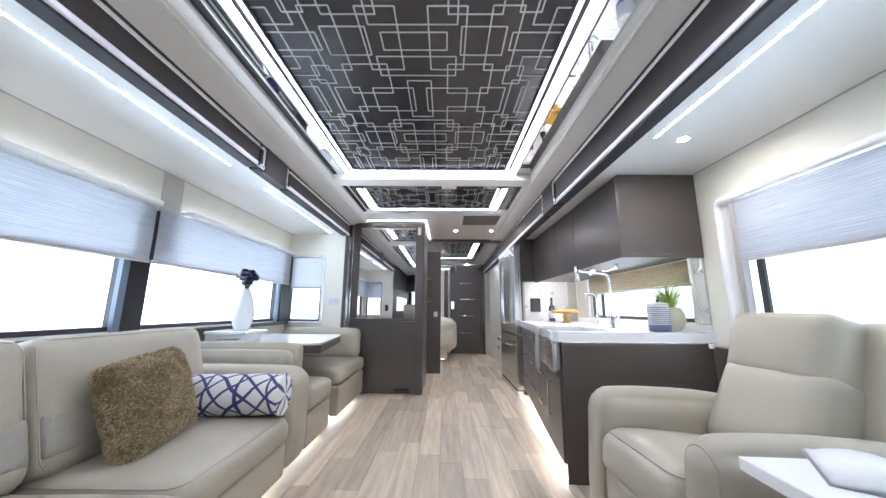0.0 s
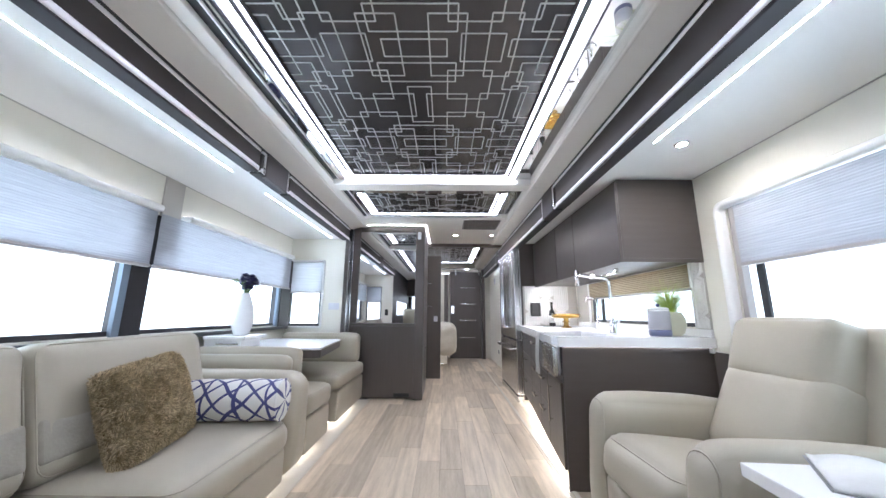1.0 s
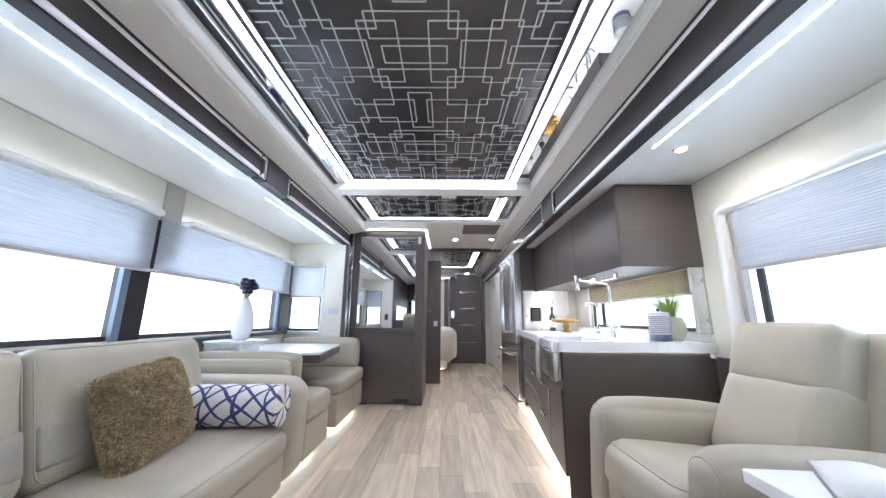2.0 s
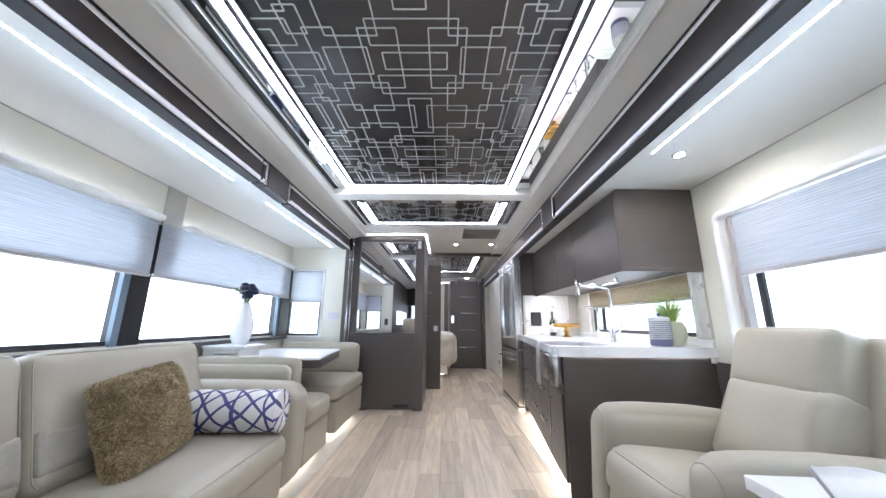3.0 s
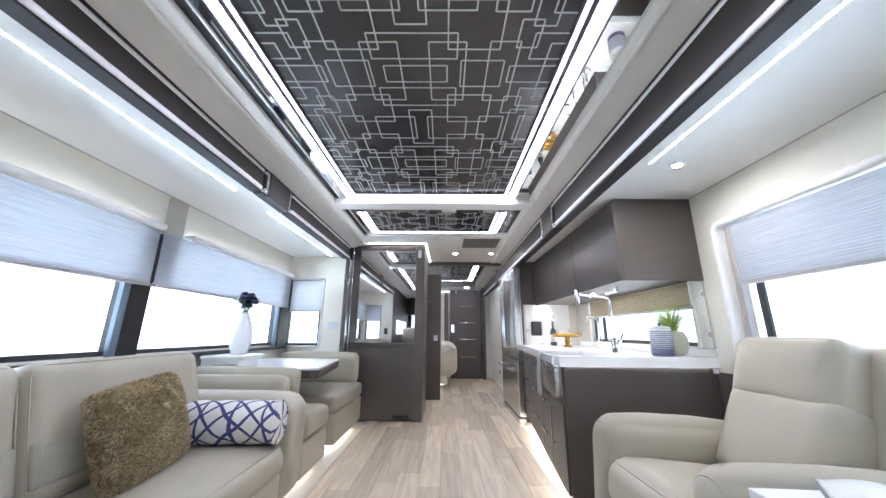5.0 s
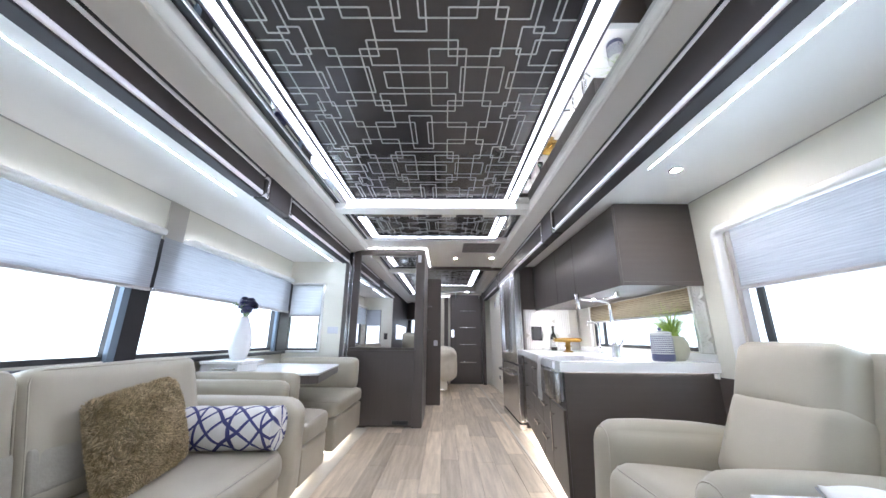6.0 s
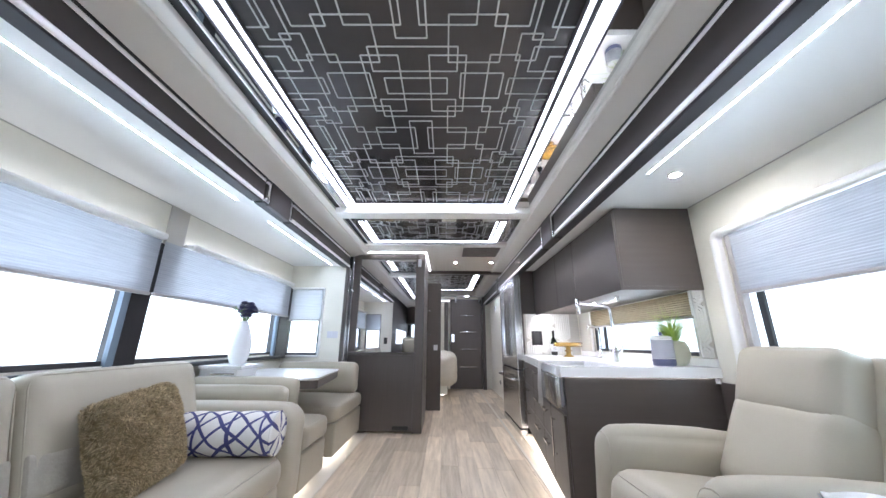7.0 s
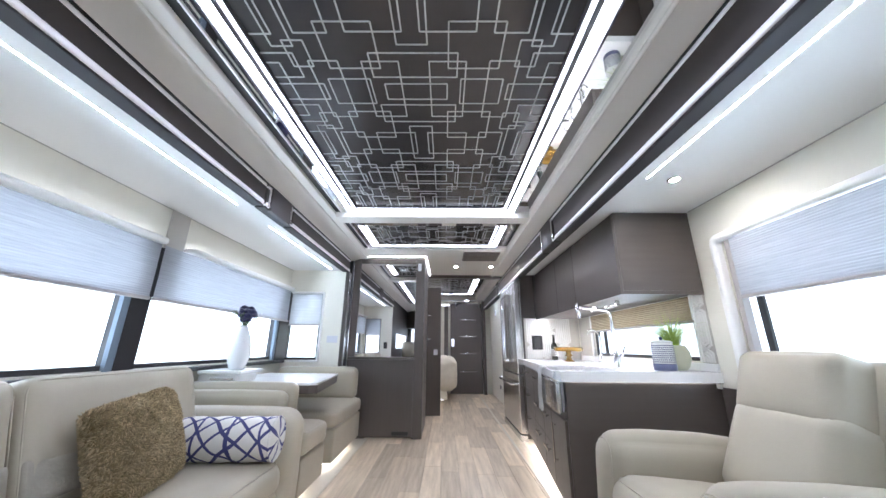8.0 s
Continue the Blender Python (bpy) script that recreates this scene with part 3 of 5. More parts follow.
setting("trim_corner_post_side", B((XL + 0.002, XL + 0.030, 3.812, 3.859, 0.87, 1.66)), PILLARDAYLIGHT, "side of the corner post, blue-grey from painted daylight", "pillar")
setting("trim_pilaster", B((XL, XL + 0.012, 2.148, 2.315, 1.655, ZS - 0.002), bev=0.002), PILASTER, "greige panel strip between the window valances", "trim")
setting("trim_sill_west", B((XL, XL + 0.05, YF + 0.02, YL - 0.002, 0.835, 0.868), bev=0.006), FRAMEDARK, "dark sill along the slide windows", "sill")


def reveal(name, axis, face, u0, u1, z0, z1, inward, w=0.045, d=0.045, r=0.05):
    """A moulded white casing with round corners and rounded edges round an opening."""
    def outline(g):
        a, b, c, e, q = u0 - g, u1 + g, z0 - g, z1 + g, r * 0.5 + g * 0.8
        return [(cx + q * math.cos(t), cz + q * math.sin(t)) for cx, cz, t0 in ((b - q, e - q, 0), (a + q, e - q, 1), (a + q, c + q, 2), (b - q, c + q, 3))
                for t in [(t0 + k / 6) * math.pi / 2 for k in range(7)]]
    sec = [(w, 0.0005), (w, d * 0.55), (w * 0.9, d * 0.85), (w * 0.7, d), (w * 0.3, d), (w * 0.1, d * 0.85), (0.0, d * 0.55), (0.0, 0.0005)]
    bm = bmesh.new()
    loops = [[bm.verts.new((face + inward * o, u, z) if axis == "x" else (u, face + inward * o, z)) for u, z in outline(g)] for g, o in sec]
    n = len(loops[0])
    for p, q in zip(loops, loops[1:]):
        for k in range(n):
            bm.faces.new((p[k], p[(k + 1) % n], q[(k + 1) % n], q[k]))
    bmesh.ops.recalc_face_normals(bm, faces=bm.faces[:])
    return setting(name, bm, RAILWHITE, "rounded white casing round the window", "window casing", True)


reveal("trim_casing_end", "y", YL, -1.93, -1.525, 0.868, 1.650, -1, w=0.026, d=0.022, r=0.012)
reveal("trim_casing_recliner", "x", XR, 0.25, 1.945, 0.72, 1.660, -1, w=0.048, d=0.05)
setting("trim_blind_guide", B((XR - 0.022, XR + 0.010, 1.872, 1.905, 0.72, 1.655), bev=0.003), SHADEEDGE, "taupe guide channel beside the blind", "trim")


def shade(name, axis, at, u0, u1, z0, z1, label, material=None, pitch=0.0135, depth=0.0011):
    """A pleated shade hanging from z1 to z0, with a rail at its foot."""
    root = thing(name, (at, (u0 + u1) / 2, z1) if axis == "x" else ((u0 + u1) / 2, at, z1), label, "blind", "pleated blinds")
    bm = bmesh.new()
    n = max(2, round((z1 - z0) / pitch))
    m = max(2, round((u1 - u0) / 0.12))
    rows = []
    for i in range(2 * n + 1):
        z = z1 - (z1 - z0) * i / (2 * n)
        row = []
        for j in range(m + 1):
            u = u0 + (u1 - u0) * j / m
            o = at + (depth / 2 if i % 2 else -depth / 2) + 0.003 * noise.noise(Vector((u * 3, z * 5, at)))
            row.append(bm.verts.new((o, u, z) if axis == "x" else (u, o, z)))
        rows.append(row)
    for a, b in zip(rows, rows[1:]):
        for j in range(m):
            bm.faces.new((a[j], a[j + 1], b[j + 1], b[j]))
    part("cloth", bm, material or SHADE, root)
    r = (at - 0.014, at + 0.014, u0, u1, z0 - 0.020, z0) if axis == "x" else (u0, u1, at - 0.014, at + 0.014, z0 - 0.020, z0)
    part("foot_rail", B(r, bev=0.006), SHADEEDGE, root, "taupe foot rail")
    return root


shade("pleated_blind", "x", XL + 0.065, YF + 0.03, 2.066, 1.318, 1.664, "pale grey pleated blind, half lowered over the sofa window")
shade("pleated_blind", "x", XL + 0.065, 2.095, 3.985, 1.318, 1.664, "pale grey pleated blind, half lowered over the dinette window")
shade("pleated_blind", "y", YL - 0.006, -1.925, -1.530, 1.282, 1.645, "small pleated blind, half lowered over the end window, daylight painted in", SHADE_LIT)
shade("pleated_blind", "x", XR - 0.024, 0.26, 1.868, 1.318, 1.655, "pale grey pleated blind, half lowered beside the recliner")
shade("pleated_blind", "x", XR - 0.02, 2.27, 3.93, 1.212, 1.372, "tan woven grass blind, half lowered over the kitchen window", WOVEN, 0.016, 0.010)
shade("pleated_blind", "y", YF + 0.012, -1.87, -1.53, 1.30, 1.65, "small pale pleated blind, half lowered in the front slide wall")
for y0, y1 in ((YF + 0.02, 2.075), (2.315, 4.0)):
    root = thing("shade_valance", (XL + 0.05, (y0 + y1) / 2, 1.665), "rounded cream valance rail with a hidden light", "valance", "shade valances")
    part("rail", B((XL, XL + 0.104, y0, y1, 1.664, 1.710), bev=0.018, seg=5), RAILWHITE, root, "", True)
    part("light_strip", B((XL + 0.015, XL + 0.03, y0 + 0.02, y1 - 0.02, 1.7105, 1.7130)), LED_VALANCE, root, "hidden white light strip")

for nm, bx in (("trim_joint_west", (XL, XL + 0.004, YF, YL, ZS - 0.006, ZS - 0.0005)), ("trim_joint_east", (XR - 0.004, XR, 0.0, 2.155, ZS - 0.006, ZS - 0.0005))):
    setting(nm, B(bx), CREASE, "thin grey joint line along the wall panel", "trim")

# ---- cabinet with mirror, rear panel and door ----
root = thing("mirror_cabinet", (-0.72, 4.6, 0), "tall dark wooden cabinet with a smoked mirror above a ledge", "cabinet")
part("base_panel", B((-1.225, -0.372, 4.272, 4.30, 0.02, 0.868), bev=0.003), DARKWOOD, root)
part("ledge", B((-1.20, -0.372, 4.235, 4.32, 0.870, 0.902), bev=0.006), DARKWOOD_H, root)
part("mirror", B((-1.118, -0.388, 4.286, 4.296, 0.904, 2.085)), SMOKED, root, "smoked mirror glass")
part("stile", B((-0.386, -0.272, 4.262, 4.33, 0.0, 2.150), bev=0.004), DARKWOOD, root)
part("stile", B((-1.225, -1.120, 4.268, 4.33, 0.904, 2.150), bev=0.004), DARKWOOD, root)
part("top_rail", B((-1.118, -0.388, 4.268, 4.33, 2.087, 2.150), bev=0.004), DARKWOOD_H, root)
part("side_panel", B((-0.30, -0.274, 4.332, 5.02, 0.0, 2.150), bev=0.003), DARKWOOD, root)
part("body", B((-1.225, -0.302, 4.335, 5.02, 0.0, 2.150)), DARKWOOD, root)
part("vent_grille", B((-0.62, -0.43, 4.262, 4.271, 0.035, 0.075), bev=0.003), BLACK, root, "small black vent grille")
part("sensor", B((-0.362, -0.318, 4.252, 4.261, 1.985, 2.085), bev=0.006), SWITCHW, root, "small white sensor box")
for z in (0.55, 1.14, 1.52):
    part("handle", B((-0.272, -0.262, 4.75, 4.90, z, z + 0.012), bev=0.003), CHROME, root, "chrome pull")

root = thing("slide_post", (-1.24, 4.22, 0), "dark and chrome seal post at the slide edge", "post")
part("post", B((-1.262, -1.222, 4.085, 4.16, 0.45, 1.935), bev=0.004), DARKWOOD, root)
part("chrome_strip", B((-1.222, -1.210, 4.11, 4.17, 0.45, 1.935), bev=0.004), CHROME, root, "chrome strip")
part("seal", B((-1.260, -1.205, 4.175, 4.262, 0.0, 2.10), bev=0.004), BLACK, root, "black rubber seal")
part("chrome_strip", B((-1.204, -1.190, 4.20, 4.262, 0.0, 2.05), bev=0.004), CHROME, root, "chrome strip")

root = thing("wardrobe_door", (-0.2, 5.55, 0), "tall dark wooden door standing open with chrome strips", "door")
part("leaf", B((-0.335, -0.070, 5.54, 5.575, 0.015, 1.985), bev=0.004), DARKWOOD, root)
for z in (1.14, 1.515):
    part("strip", B((-0.333, -0.235, 5.534, 5.541, z, z + 0.012), bev=0.002), CHROME, root, "chrome strip")
part("switch", B((-0.185, -0.120, 5.530, 5.541, 0.90, 0.985), bev=0.004), SWITCHW, root, "pale switch plate")
setting("wall_hall_side", B((-0.335, -0.295, 5.022, 5.54, 0, 2.12)), DARKWOOD, "dark wooden wall beside the hall", "wall")

root = thing("sliding_door", (0.5, 8.1, 0), "dark wooden sliding door with level chrome strips and chrome latch", "door")
part("leaf", B((0.128, 0.872, 8.07, 8.105, 0.012, 2.035), bev=0.004), DARKWOOD, root)
for z in (1.645, 1.257, 0.87, 0.475):
    part("strip", B((0.36, 0.73, 8.063, 8.071, z, z + 0.013), bev=0.002), CHROME, root, "chrome strip")
part("latch", B((0.145, 0.225, 8.045, 8.071, 1.03, 1.22), bev=0.012, seg=3), CHROME, root, "chrome latch plate")
part("track", B((-0.10, 0.92, 8.05, 8.10, 2.085, 2.125), bev=0.004), CHROME, root, "chrome top track")
for x in (0.24, 0.80):
    part("hanger", B((x, x + 0.035, 8.045, 8.069, 1.95, 2.10), bev=0.004), CHROME, root, "chrome hanger")
setting("door_jamb", B((0.885, 0.955, 8.02, 8.168, 0, 2.09), bev=0.004), DARKWOOD, "dark wooden jamb beside the sliding door", "door frame")
setting("door_jamb_inner", B((-0.02, 0.075, 8.10, 8.168, 0, 2.0), bev=0.004), DARKWOOD, "dark wooden jamb behind the sliding door", "door frame")
led_line("led_strip", (-0.12, 0.10, 8.05, 8.068, 1.985, 2.0), LED_THIN, label="short white led strip above the rear doorway")
root = thing("wall_outlet", (1.08, 7.0, 0.3), "small black socket plate on the cream wall", "socket")
part("plate", B((1.092, 1.0995, 6.92, 7.04, 0.24, 0.31), bev=0.002), BLACK, root)
part("face", B((1.090, 1.0915, 6.94, 7.02, 0.255, 0.295)), FRAMEDARK, root)
root = thing("wall_thermostat", (1.09, 7.3, 1.7), "small white control box on the cream wall", "thermostat")
part("body", B((1.082, 1.0995, 7.25, 7.35, 1.68, 1.80), bev=0.006), SWITCHW, root)
part("screen", B((1.0805, 1.0815, 7.27, 7.33, 1.74, 1.78)), BLACK, root)
root = thing("switch_plate", (-1.4, 4.09, 1.1), "pale grey switch plate on the slide end wall", "switch")
part("plate", B((-1.425, -1.295, 4.091, 4.0995, 1.065, 1.145), bev=0.003), SWITCHW, root)
for x in (-1.40, -1.345):
    part("rocker", B((x, x + 0.035, 4.086, 4.0905, 1.08, 1.13), bev=0.002), SWITCHW, root)

root = thing("bed", (-0.6, 7.2, 0), "bed with a rumpled cream blanket hanging over its foot", "bed")
part("platform", B((-1.22, 0.05, 6.55, 8.0, 0.10, 0.32), bev=0.01), WALLVINYL, root)
part("mattress", soft((-0.59, 7.26, 0.50), (1.30, 1.46, 0.34), 0.10), BLANKET, root, "", True)
part("blanket", soft((-0.53, 7.24, 0.53), (1.48, 1.52, 0.56), 0.12, (0.02, 0.02, 0.04), n=24, wobble=0.035), BLANKET, root, "rumpled cream blanket", True)
part("toe_light", B((-1.1, -0.02, 6.62, 6.635, 0.085, 0.098)), LED_SEAT, root, "warm toe light")

# ---- kitchen ----
CX, CY0, CY1, CZ = 0.727, 2.165, 4.30, 0.885
root = thing("kitchen_end_panel", (1.2, 2.17, 0), "dark wooden end panel of the kitchen run", "panel")
part("panel", B((0.742, XR - 0.002, CY0 + 0.020, CY0 + 0.033, 0.0, 0.822), bev=0.003), DARKEND, root)
part("return_panel", B((1.688, XR - 0.002, 2.03, CY0 + 0.003, 0.0, 0.80), bev=0.002), DARKEND, root)
part("light_strip", B((0.76, 1.65, CY0 + 0.0125, CY0 + 0.0185, 0.8222, 0.8238)), LED_EDGE, root, "slim light strip under the worktop edge")
part("bracket", B((1.672, 1.687, CY0 - 0.012, CY0 + 0.019, 0.79, 0.82), bev=0.003), QUARTZ, root, "white corner bracket")


def base_unit(y0, y1, rows, label, upright=None):
    root = thing("base_cabinet", (1.2, (y0 + y1) / 2, 0.1), label, "cabinet", "kitchen base cabinets")
    part("body", skew(B((CX + 0.022, XR - 0.004, y0 + 0.002, y1 - 0.002, 0.10, 0.818))), DARKWOOD, root)
    part("plinth", skew(B((CX + 0.09, CX + 0.11, y0, y1, 0.0, 0.10))), DARKWOOD, root)
    zs = [0.105 + (0.812 - 0.105) * r for r in rows]
    for a, b in zip(zs, zs[1:]):
        d = part("drawer_front", skew(B((CX, CX + 0.020, y0 + 0.004, y1 - 0.004, a + 0.003, b - 0.003), bev=0.002)), DARKWOOD, root)
        if upright is None:
            ym = (y0 + y1) / 2
            part("handle", skew(B((CX - 0.030, CX - 0.018, ym - 0.09, ym + 0.09, b - 0.058, b - 0.044), (CX - 0.018, CX, ym - 0.065, ym - 0.055, b - 0.055, b - 0.045), (CX - 0.018, CX, ym + 0.055, ym + 0.065, b - 0.055, b - 0.045), bev=0.002)), CHROME, d, "chrome bar handle")
        else:
            part("handle", skew(B((CX - 0.028, CX - 0.018, upright - 0.005, upright + 0.005, b - 0.30, b - 0.06), (CX - 0.018, CX, upright - 0.005, upright + 0.005, b - 0.29, b - 0.28), (CX - 0.018, CX, upright - 0.005, upright + 0.005, b - 0.08, b - 0.07), bev=0.002)), CHROME, d, "chrome bar handle")
    return root


base_unit(CY0 + 0.034, 2.62, (0, 0.70), "dark wooden sink cabinet with an upright chrome handle", 2.48)
base_unit(2.62, 2.98, (0, 0.36, 0.68, 1.0), "dark wooden drawer cabinet with chrome handles")
base_unit(2.98, 3.50, (0, 0.36, 0.68, 1.0), "dark wooden drawer cabinet with chrome handles")
base_unit(3.50, 4.28, (0, 0.36, 0.68, 1.0), "dark wooden drawer cabinet with chrome handles")
root = thing("toe_light", (0.80, 3.2, 0.09), "warm white light strip under the kitchen cabinets", "light", "toe lights")
part("diffuser", skew(B((CX + 0.055, CX + 0.075, CY0 + 0.05, 4.15, 0.088, 0.0985))), LED_TOE, root)

# worktop with an opening for the sink
SX0, SX1, SY0, SY1 = 0.70, 1.16, 2.26, 2.98
root = thing("worktop", (1.2, 3.2, 0.82), "thick white quartz worktop over the dark cabinets", "worktop")
part("slab", skew(B((0.712, XR - 0.002, CY0 - 0.008, SY0, 0.824, CZ), (SX1, XR - 0.002, SY0, SY1, 0.824, CZ), (0.712, XR - 0.002, SY1, CY1 - 0.002, 0.824, CZ))), QUARTZ, root)
part("upstand", B((XR - 0.02, XR - 0.002, CY0, CY1 - 0.022, CZ + 0.0005, CZ + 0.05), bev=0.003), QUARTZ, root)
root = thing("farm_sink", (0.93, 2.62, 0.64), "white sink with a polished steel apron front", "sink")
part("apron", skew(B((0.680, 0.714, SY0 - 0.09, SY1 - 0.12, 0.640, 0.822), bev=0.014, seg=4)), APRON, root, "polished steel apron front", True)
part("basin", skew(B((0.715, SX1 - 0.002, SY0 + 0.002, SY0 + 0.02, 0.65, 0.878), (0.715, SX1 - 0.002, SY1 - 0.02, SY1 - 0.002, 0.65, 0.878), (SX1 - 0.02, SX1 - 0.002, SY0 + 0.02, SY1 - 0.02, 0.65, 0.878),
                (0.700, 0.735, SY0 + 0.02, SY1 - 0.02, 0.823, 0.878), (0.715, SX1 - 0.02, SY0 + 0.02, SY1 - 0.02, 0.635, 0.655))), CERAMIC, root)
part("rim", skew(B((0.690, 0.7115, SY0 - 0.085, SY1 - 0.12, 0.8235, 0.832))), CHROME, root)


def hang_towel():
    root = thing("tea_towel", (0.69, 2.9, 0.88), "folded grey tea towel hanging over the sink edge", "towel")
    bm = bmesh.new()
    prof = [(0.80, 0.8885), (0.72, 0.891), (0.690, 0.886), (0.680, 0.86), (0.676, 0.78), (0.672, 0.70), (0.676, 0.62), (0.672, 0.585)]
    rows = []
    for x, z in prof:
        rows.append([bm.verts.new((x - 0.006 * math.sin(j * 1.5) * (0.9 - z) * 4 - 0.004, 2.60 + 0.17 * j / 14, z + 0.008 * math.sin(j * 0.9) * (z < 0.6))) for j in range(15)])
    for a, b in zip(rows, rows[1:]):
        for j in range(14):
            bm.faces.new((a[j], a[j + 1], b[j + 1], b[j]))
    bmesh.ops.solidify(bm, geom=bm.faces[:], thickness=0.006)
    part("cloth", skew(bm), TOWEL, root, "", True)


hang_towel()

root = thing("kitchen_faucet", (1.28, 2.62, CZ), "tall polished chrome kitchen faucet with a square bend", "faucet")
fx, fy = 1.285, 2.60
part("base", lathe([(0.032, 0), (0.032, 0.008), (0.024, 0.012), (0.022, 0.10), (0.017, 0.11)], (fx, fy, CZ)), CHROME, root, "", True)
part("neck", tube(bend([(fx, fy, CZ + 0.10), (fx, fy, CZ + 0.26), (fx, fy, CZ + 0.375), (fx - 0.012, fy, CZ + 0.408), (fx - 0.05, fy, CZ + 0.424), (fx - 0.24, fy, CZ + 0.444)], 8), 0.013), CHROME, root, "", True)
part("spray_head", tube([(fx - 0.25, fy, CZ + 0.475), (fx - 0.25, fy, CZ + 0.36)], 0.016, 14), CHROME, root, "", True)
part("lever", tube([(fx, fy - 0.02, CZ + 0.07), (fx + 0.015, fy - 0.06, CZ + 0.085), (fx + 0.03, fy - 0.09, CZ + 0.15)], [0.014, 0.009, 0.006]), CHROME, root, "chrome lever", True)
root = thing("filter_tap", (1.33, 2.95, CZ), "slim chrome filtered water tap", "tap")
part("base", lathe([(0.02, 0), (0.02, 0.03), (0.01, 0.04), (0.01, 0.1)], (1.33, 2.95, CZ)), CHROME, root, "", True)
part("spout", tube(bend([(1.33, 2.95, CZ + 0.09), (1.33, 2.95, CZ + 0.24), (1.30, 2.95, CZ + 0.285), (1.25, 2.95, CZ + 0.285), (1.235, 2.95, CZ + 0.25)], 6), 0.006, 8), CHROME, root, "", True)
root = thing("soap_dispenser", (1.36, 2.74, CZ), "small chrome soap dispenser", "dispenser")
part("body", lathe([(0.018, 0), (0.018, 0.01), (0.011, 0.015), (0.011, 0.08)], (1.37, 2.72, CZ)), CHROME, root, "", True)
part("nozzle", tube([(1.37, 2.72, CZ + 0.085), (1.33, 2.72, CZ + 0.10), (1.30, 2.72, CZ + 0.09)], 0.006, 8), CHROME, root, "", True)


def upper_unit(y0, y1, label, end=False):
    root = thing("wall_cabinet", (1.4, (y0 + y1) / 2, 1.385), label, "cabinet", "kitchen wall cabinets")
    part("body", B((1.180, XR - 0.004, y0 + 0.001, y1 - 0.001, 1.392, 1.944)), DARKEND if end else DARKWOOD, root)
    part("door", B((1.158, 1.178, y0 + (0.0 if end else 0.0025), y1 - 0.0025, 1.365, 1.925), bev=0.002), DARKWOOD, root)
    if end:
        part("lip", B((1.180, XR - 0.004, y0 + 0.001, y0 + 0.018, 1.367, 1.3915)), DARKEND, root)
    part("bottom_board", B((1.180, XR - 0.004, y0 + (0.019 if end else 0.001), y1 - 0.001, 1.382, 1.391)), VENT, root, "taupe underside")


upper_unit(2.160, 2.93, "dark wooden wall cabinet with a plain side panel", True)
upper_unit(2.93, 3.42, "dark wooden wall cabinet with a flat door")
upper_unit(3.42, 4.30, "dark wooden wall cabinet with a flat door")
root = thing("under_cabinet_light", (1.5, 3.2, 1.35), "white light strip under the kitchen wall cabinets", "light")
part("diffuser", B((1.184, 1.200, 2.40, 4.25, 1.3775, 1.3815)), LED_WARM, root)
root = thing("towel_holder", (1.3, 2.8, 1.34), "chrome paper towel bar under the wall cabinet", "holder")
part("bar", tube([(1.33, 2.56, 1.345), (1.33, 3.02, 1.345)], 0.011, 12), STEEL, root, "", True)
for y in (2.56, 3.01):
    part("bracket", B((1.315, 1.345, y - 0.006, y + 0.006, 1.338, 1.3815), bev=0.002), STEEL, root)

# backsplash: raised long-hexagon tiles
root = thing("backsplash_end", (1.35, 4.29, CZ), "white backsplash of raised long hexagon tiles", "backsplash", "", "structure")
part("backing", B((1.0, XR - 0.022, 4.286, 4.299, CZ + 0.0008, 1.381)), GROUT, root)
root2 = thing("backsplash_window", (XR - 0.01, 3.2, CZ), "white backsplash of raised tiles beside the kitchen window", "backsplash", "", "structure")
part("backing", B(*holed("x", XR - 0.012, XR - 0.002, CY0 + 0.004, 4.285, CZ + 0.0505, 1.381, [(2.285, 3.905, 0.93, 1.381)])), GROUT, root2)
part("casing", B(*[(XR - 0.028, XR - 0.0125, *b) for b in ((2.262, 2.287, 0.94, 1.381), (3.903, 3.935, 0.94, 1.381))], bev=0.003), CEIL, root2, "white window casing")


def hex_ring(c, w, h, t, face):
    """A raised long-hexagon ring; face maps (u, v, depth) to a place."""
    bm = bmesh.new()
    def outline(k):
        a, b = w / 2 - k, h / 2 - k * 1.2
        return [(-a, -b + a * 0.6), (0, -b), (a, -b + a * 0.6), (a, b - a * 0.6), (0, b), (-a, b - a * 0.6)]
    o, i = outline(0), outline(t)
    vo = [[bm.verts.new(face(c[0] + u, c[1] + v, d)) for u, v in o] for d in (0.001, 0.007)]
    vi = [[bm.verts.new(face(c[0] + u, c[1] + v, d)) for u, v in i] for d in (0.001, 0.007)]
    for k in range(6):
        n = (k + 1) % 6
        bm.faces.new((vo[1][k], vo[1][n], vi[1][n], vi[1][k]))
        bm.faces.new((vo[0][k], vo[0][n], vo[1][n], vo[1][k]))
        bm.faces.new((vi[1][k], vi[1][n], vi[0][n], vi[0][k]))
    bmesh.ops.recalc_face_normals(bm, faces=bm.faces[:])
    return bm


def tiles(root, u0, u1, v0, v1, face, w=0.185, h=0.40):
    """Columns of nested long-hexagon rings, each column set off by half a step."""
    col = 0
    u = u0 + w / 2
    while u < u1 - w / 2 + 0.012:
        v = v0 + h / 2 - 0.20 - (h * 0.43 if col % 2 else 0.0)
        while v - h / 2 < v1:
            for k in ((0.003, 0.025, 0.047, 0.069) if w > 0.15 else (0.003, 0.025, 0.045)):
                part("tile", hex_ring((u, v), w - 2 * k, h - 2.4 * k, 0.0165 if k < 0.06 else 0.020, lambda p, q, d: face(min(max(p, u0), u1), min(max(q, v0), v1), d)), TILE, root)
            v += h - w * 0.3
        u += w
        col += 1


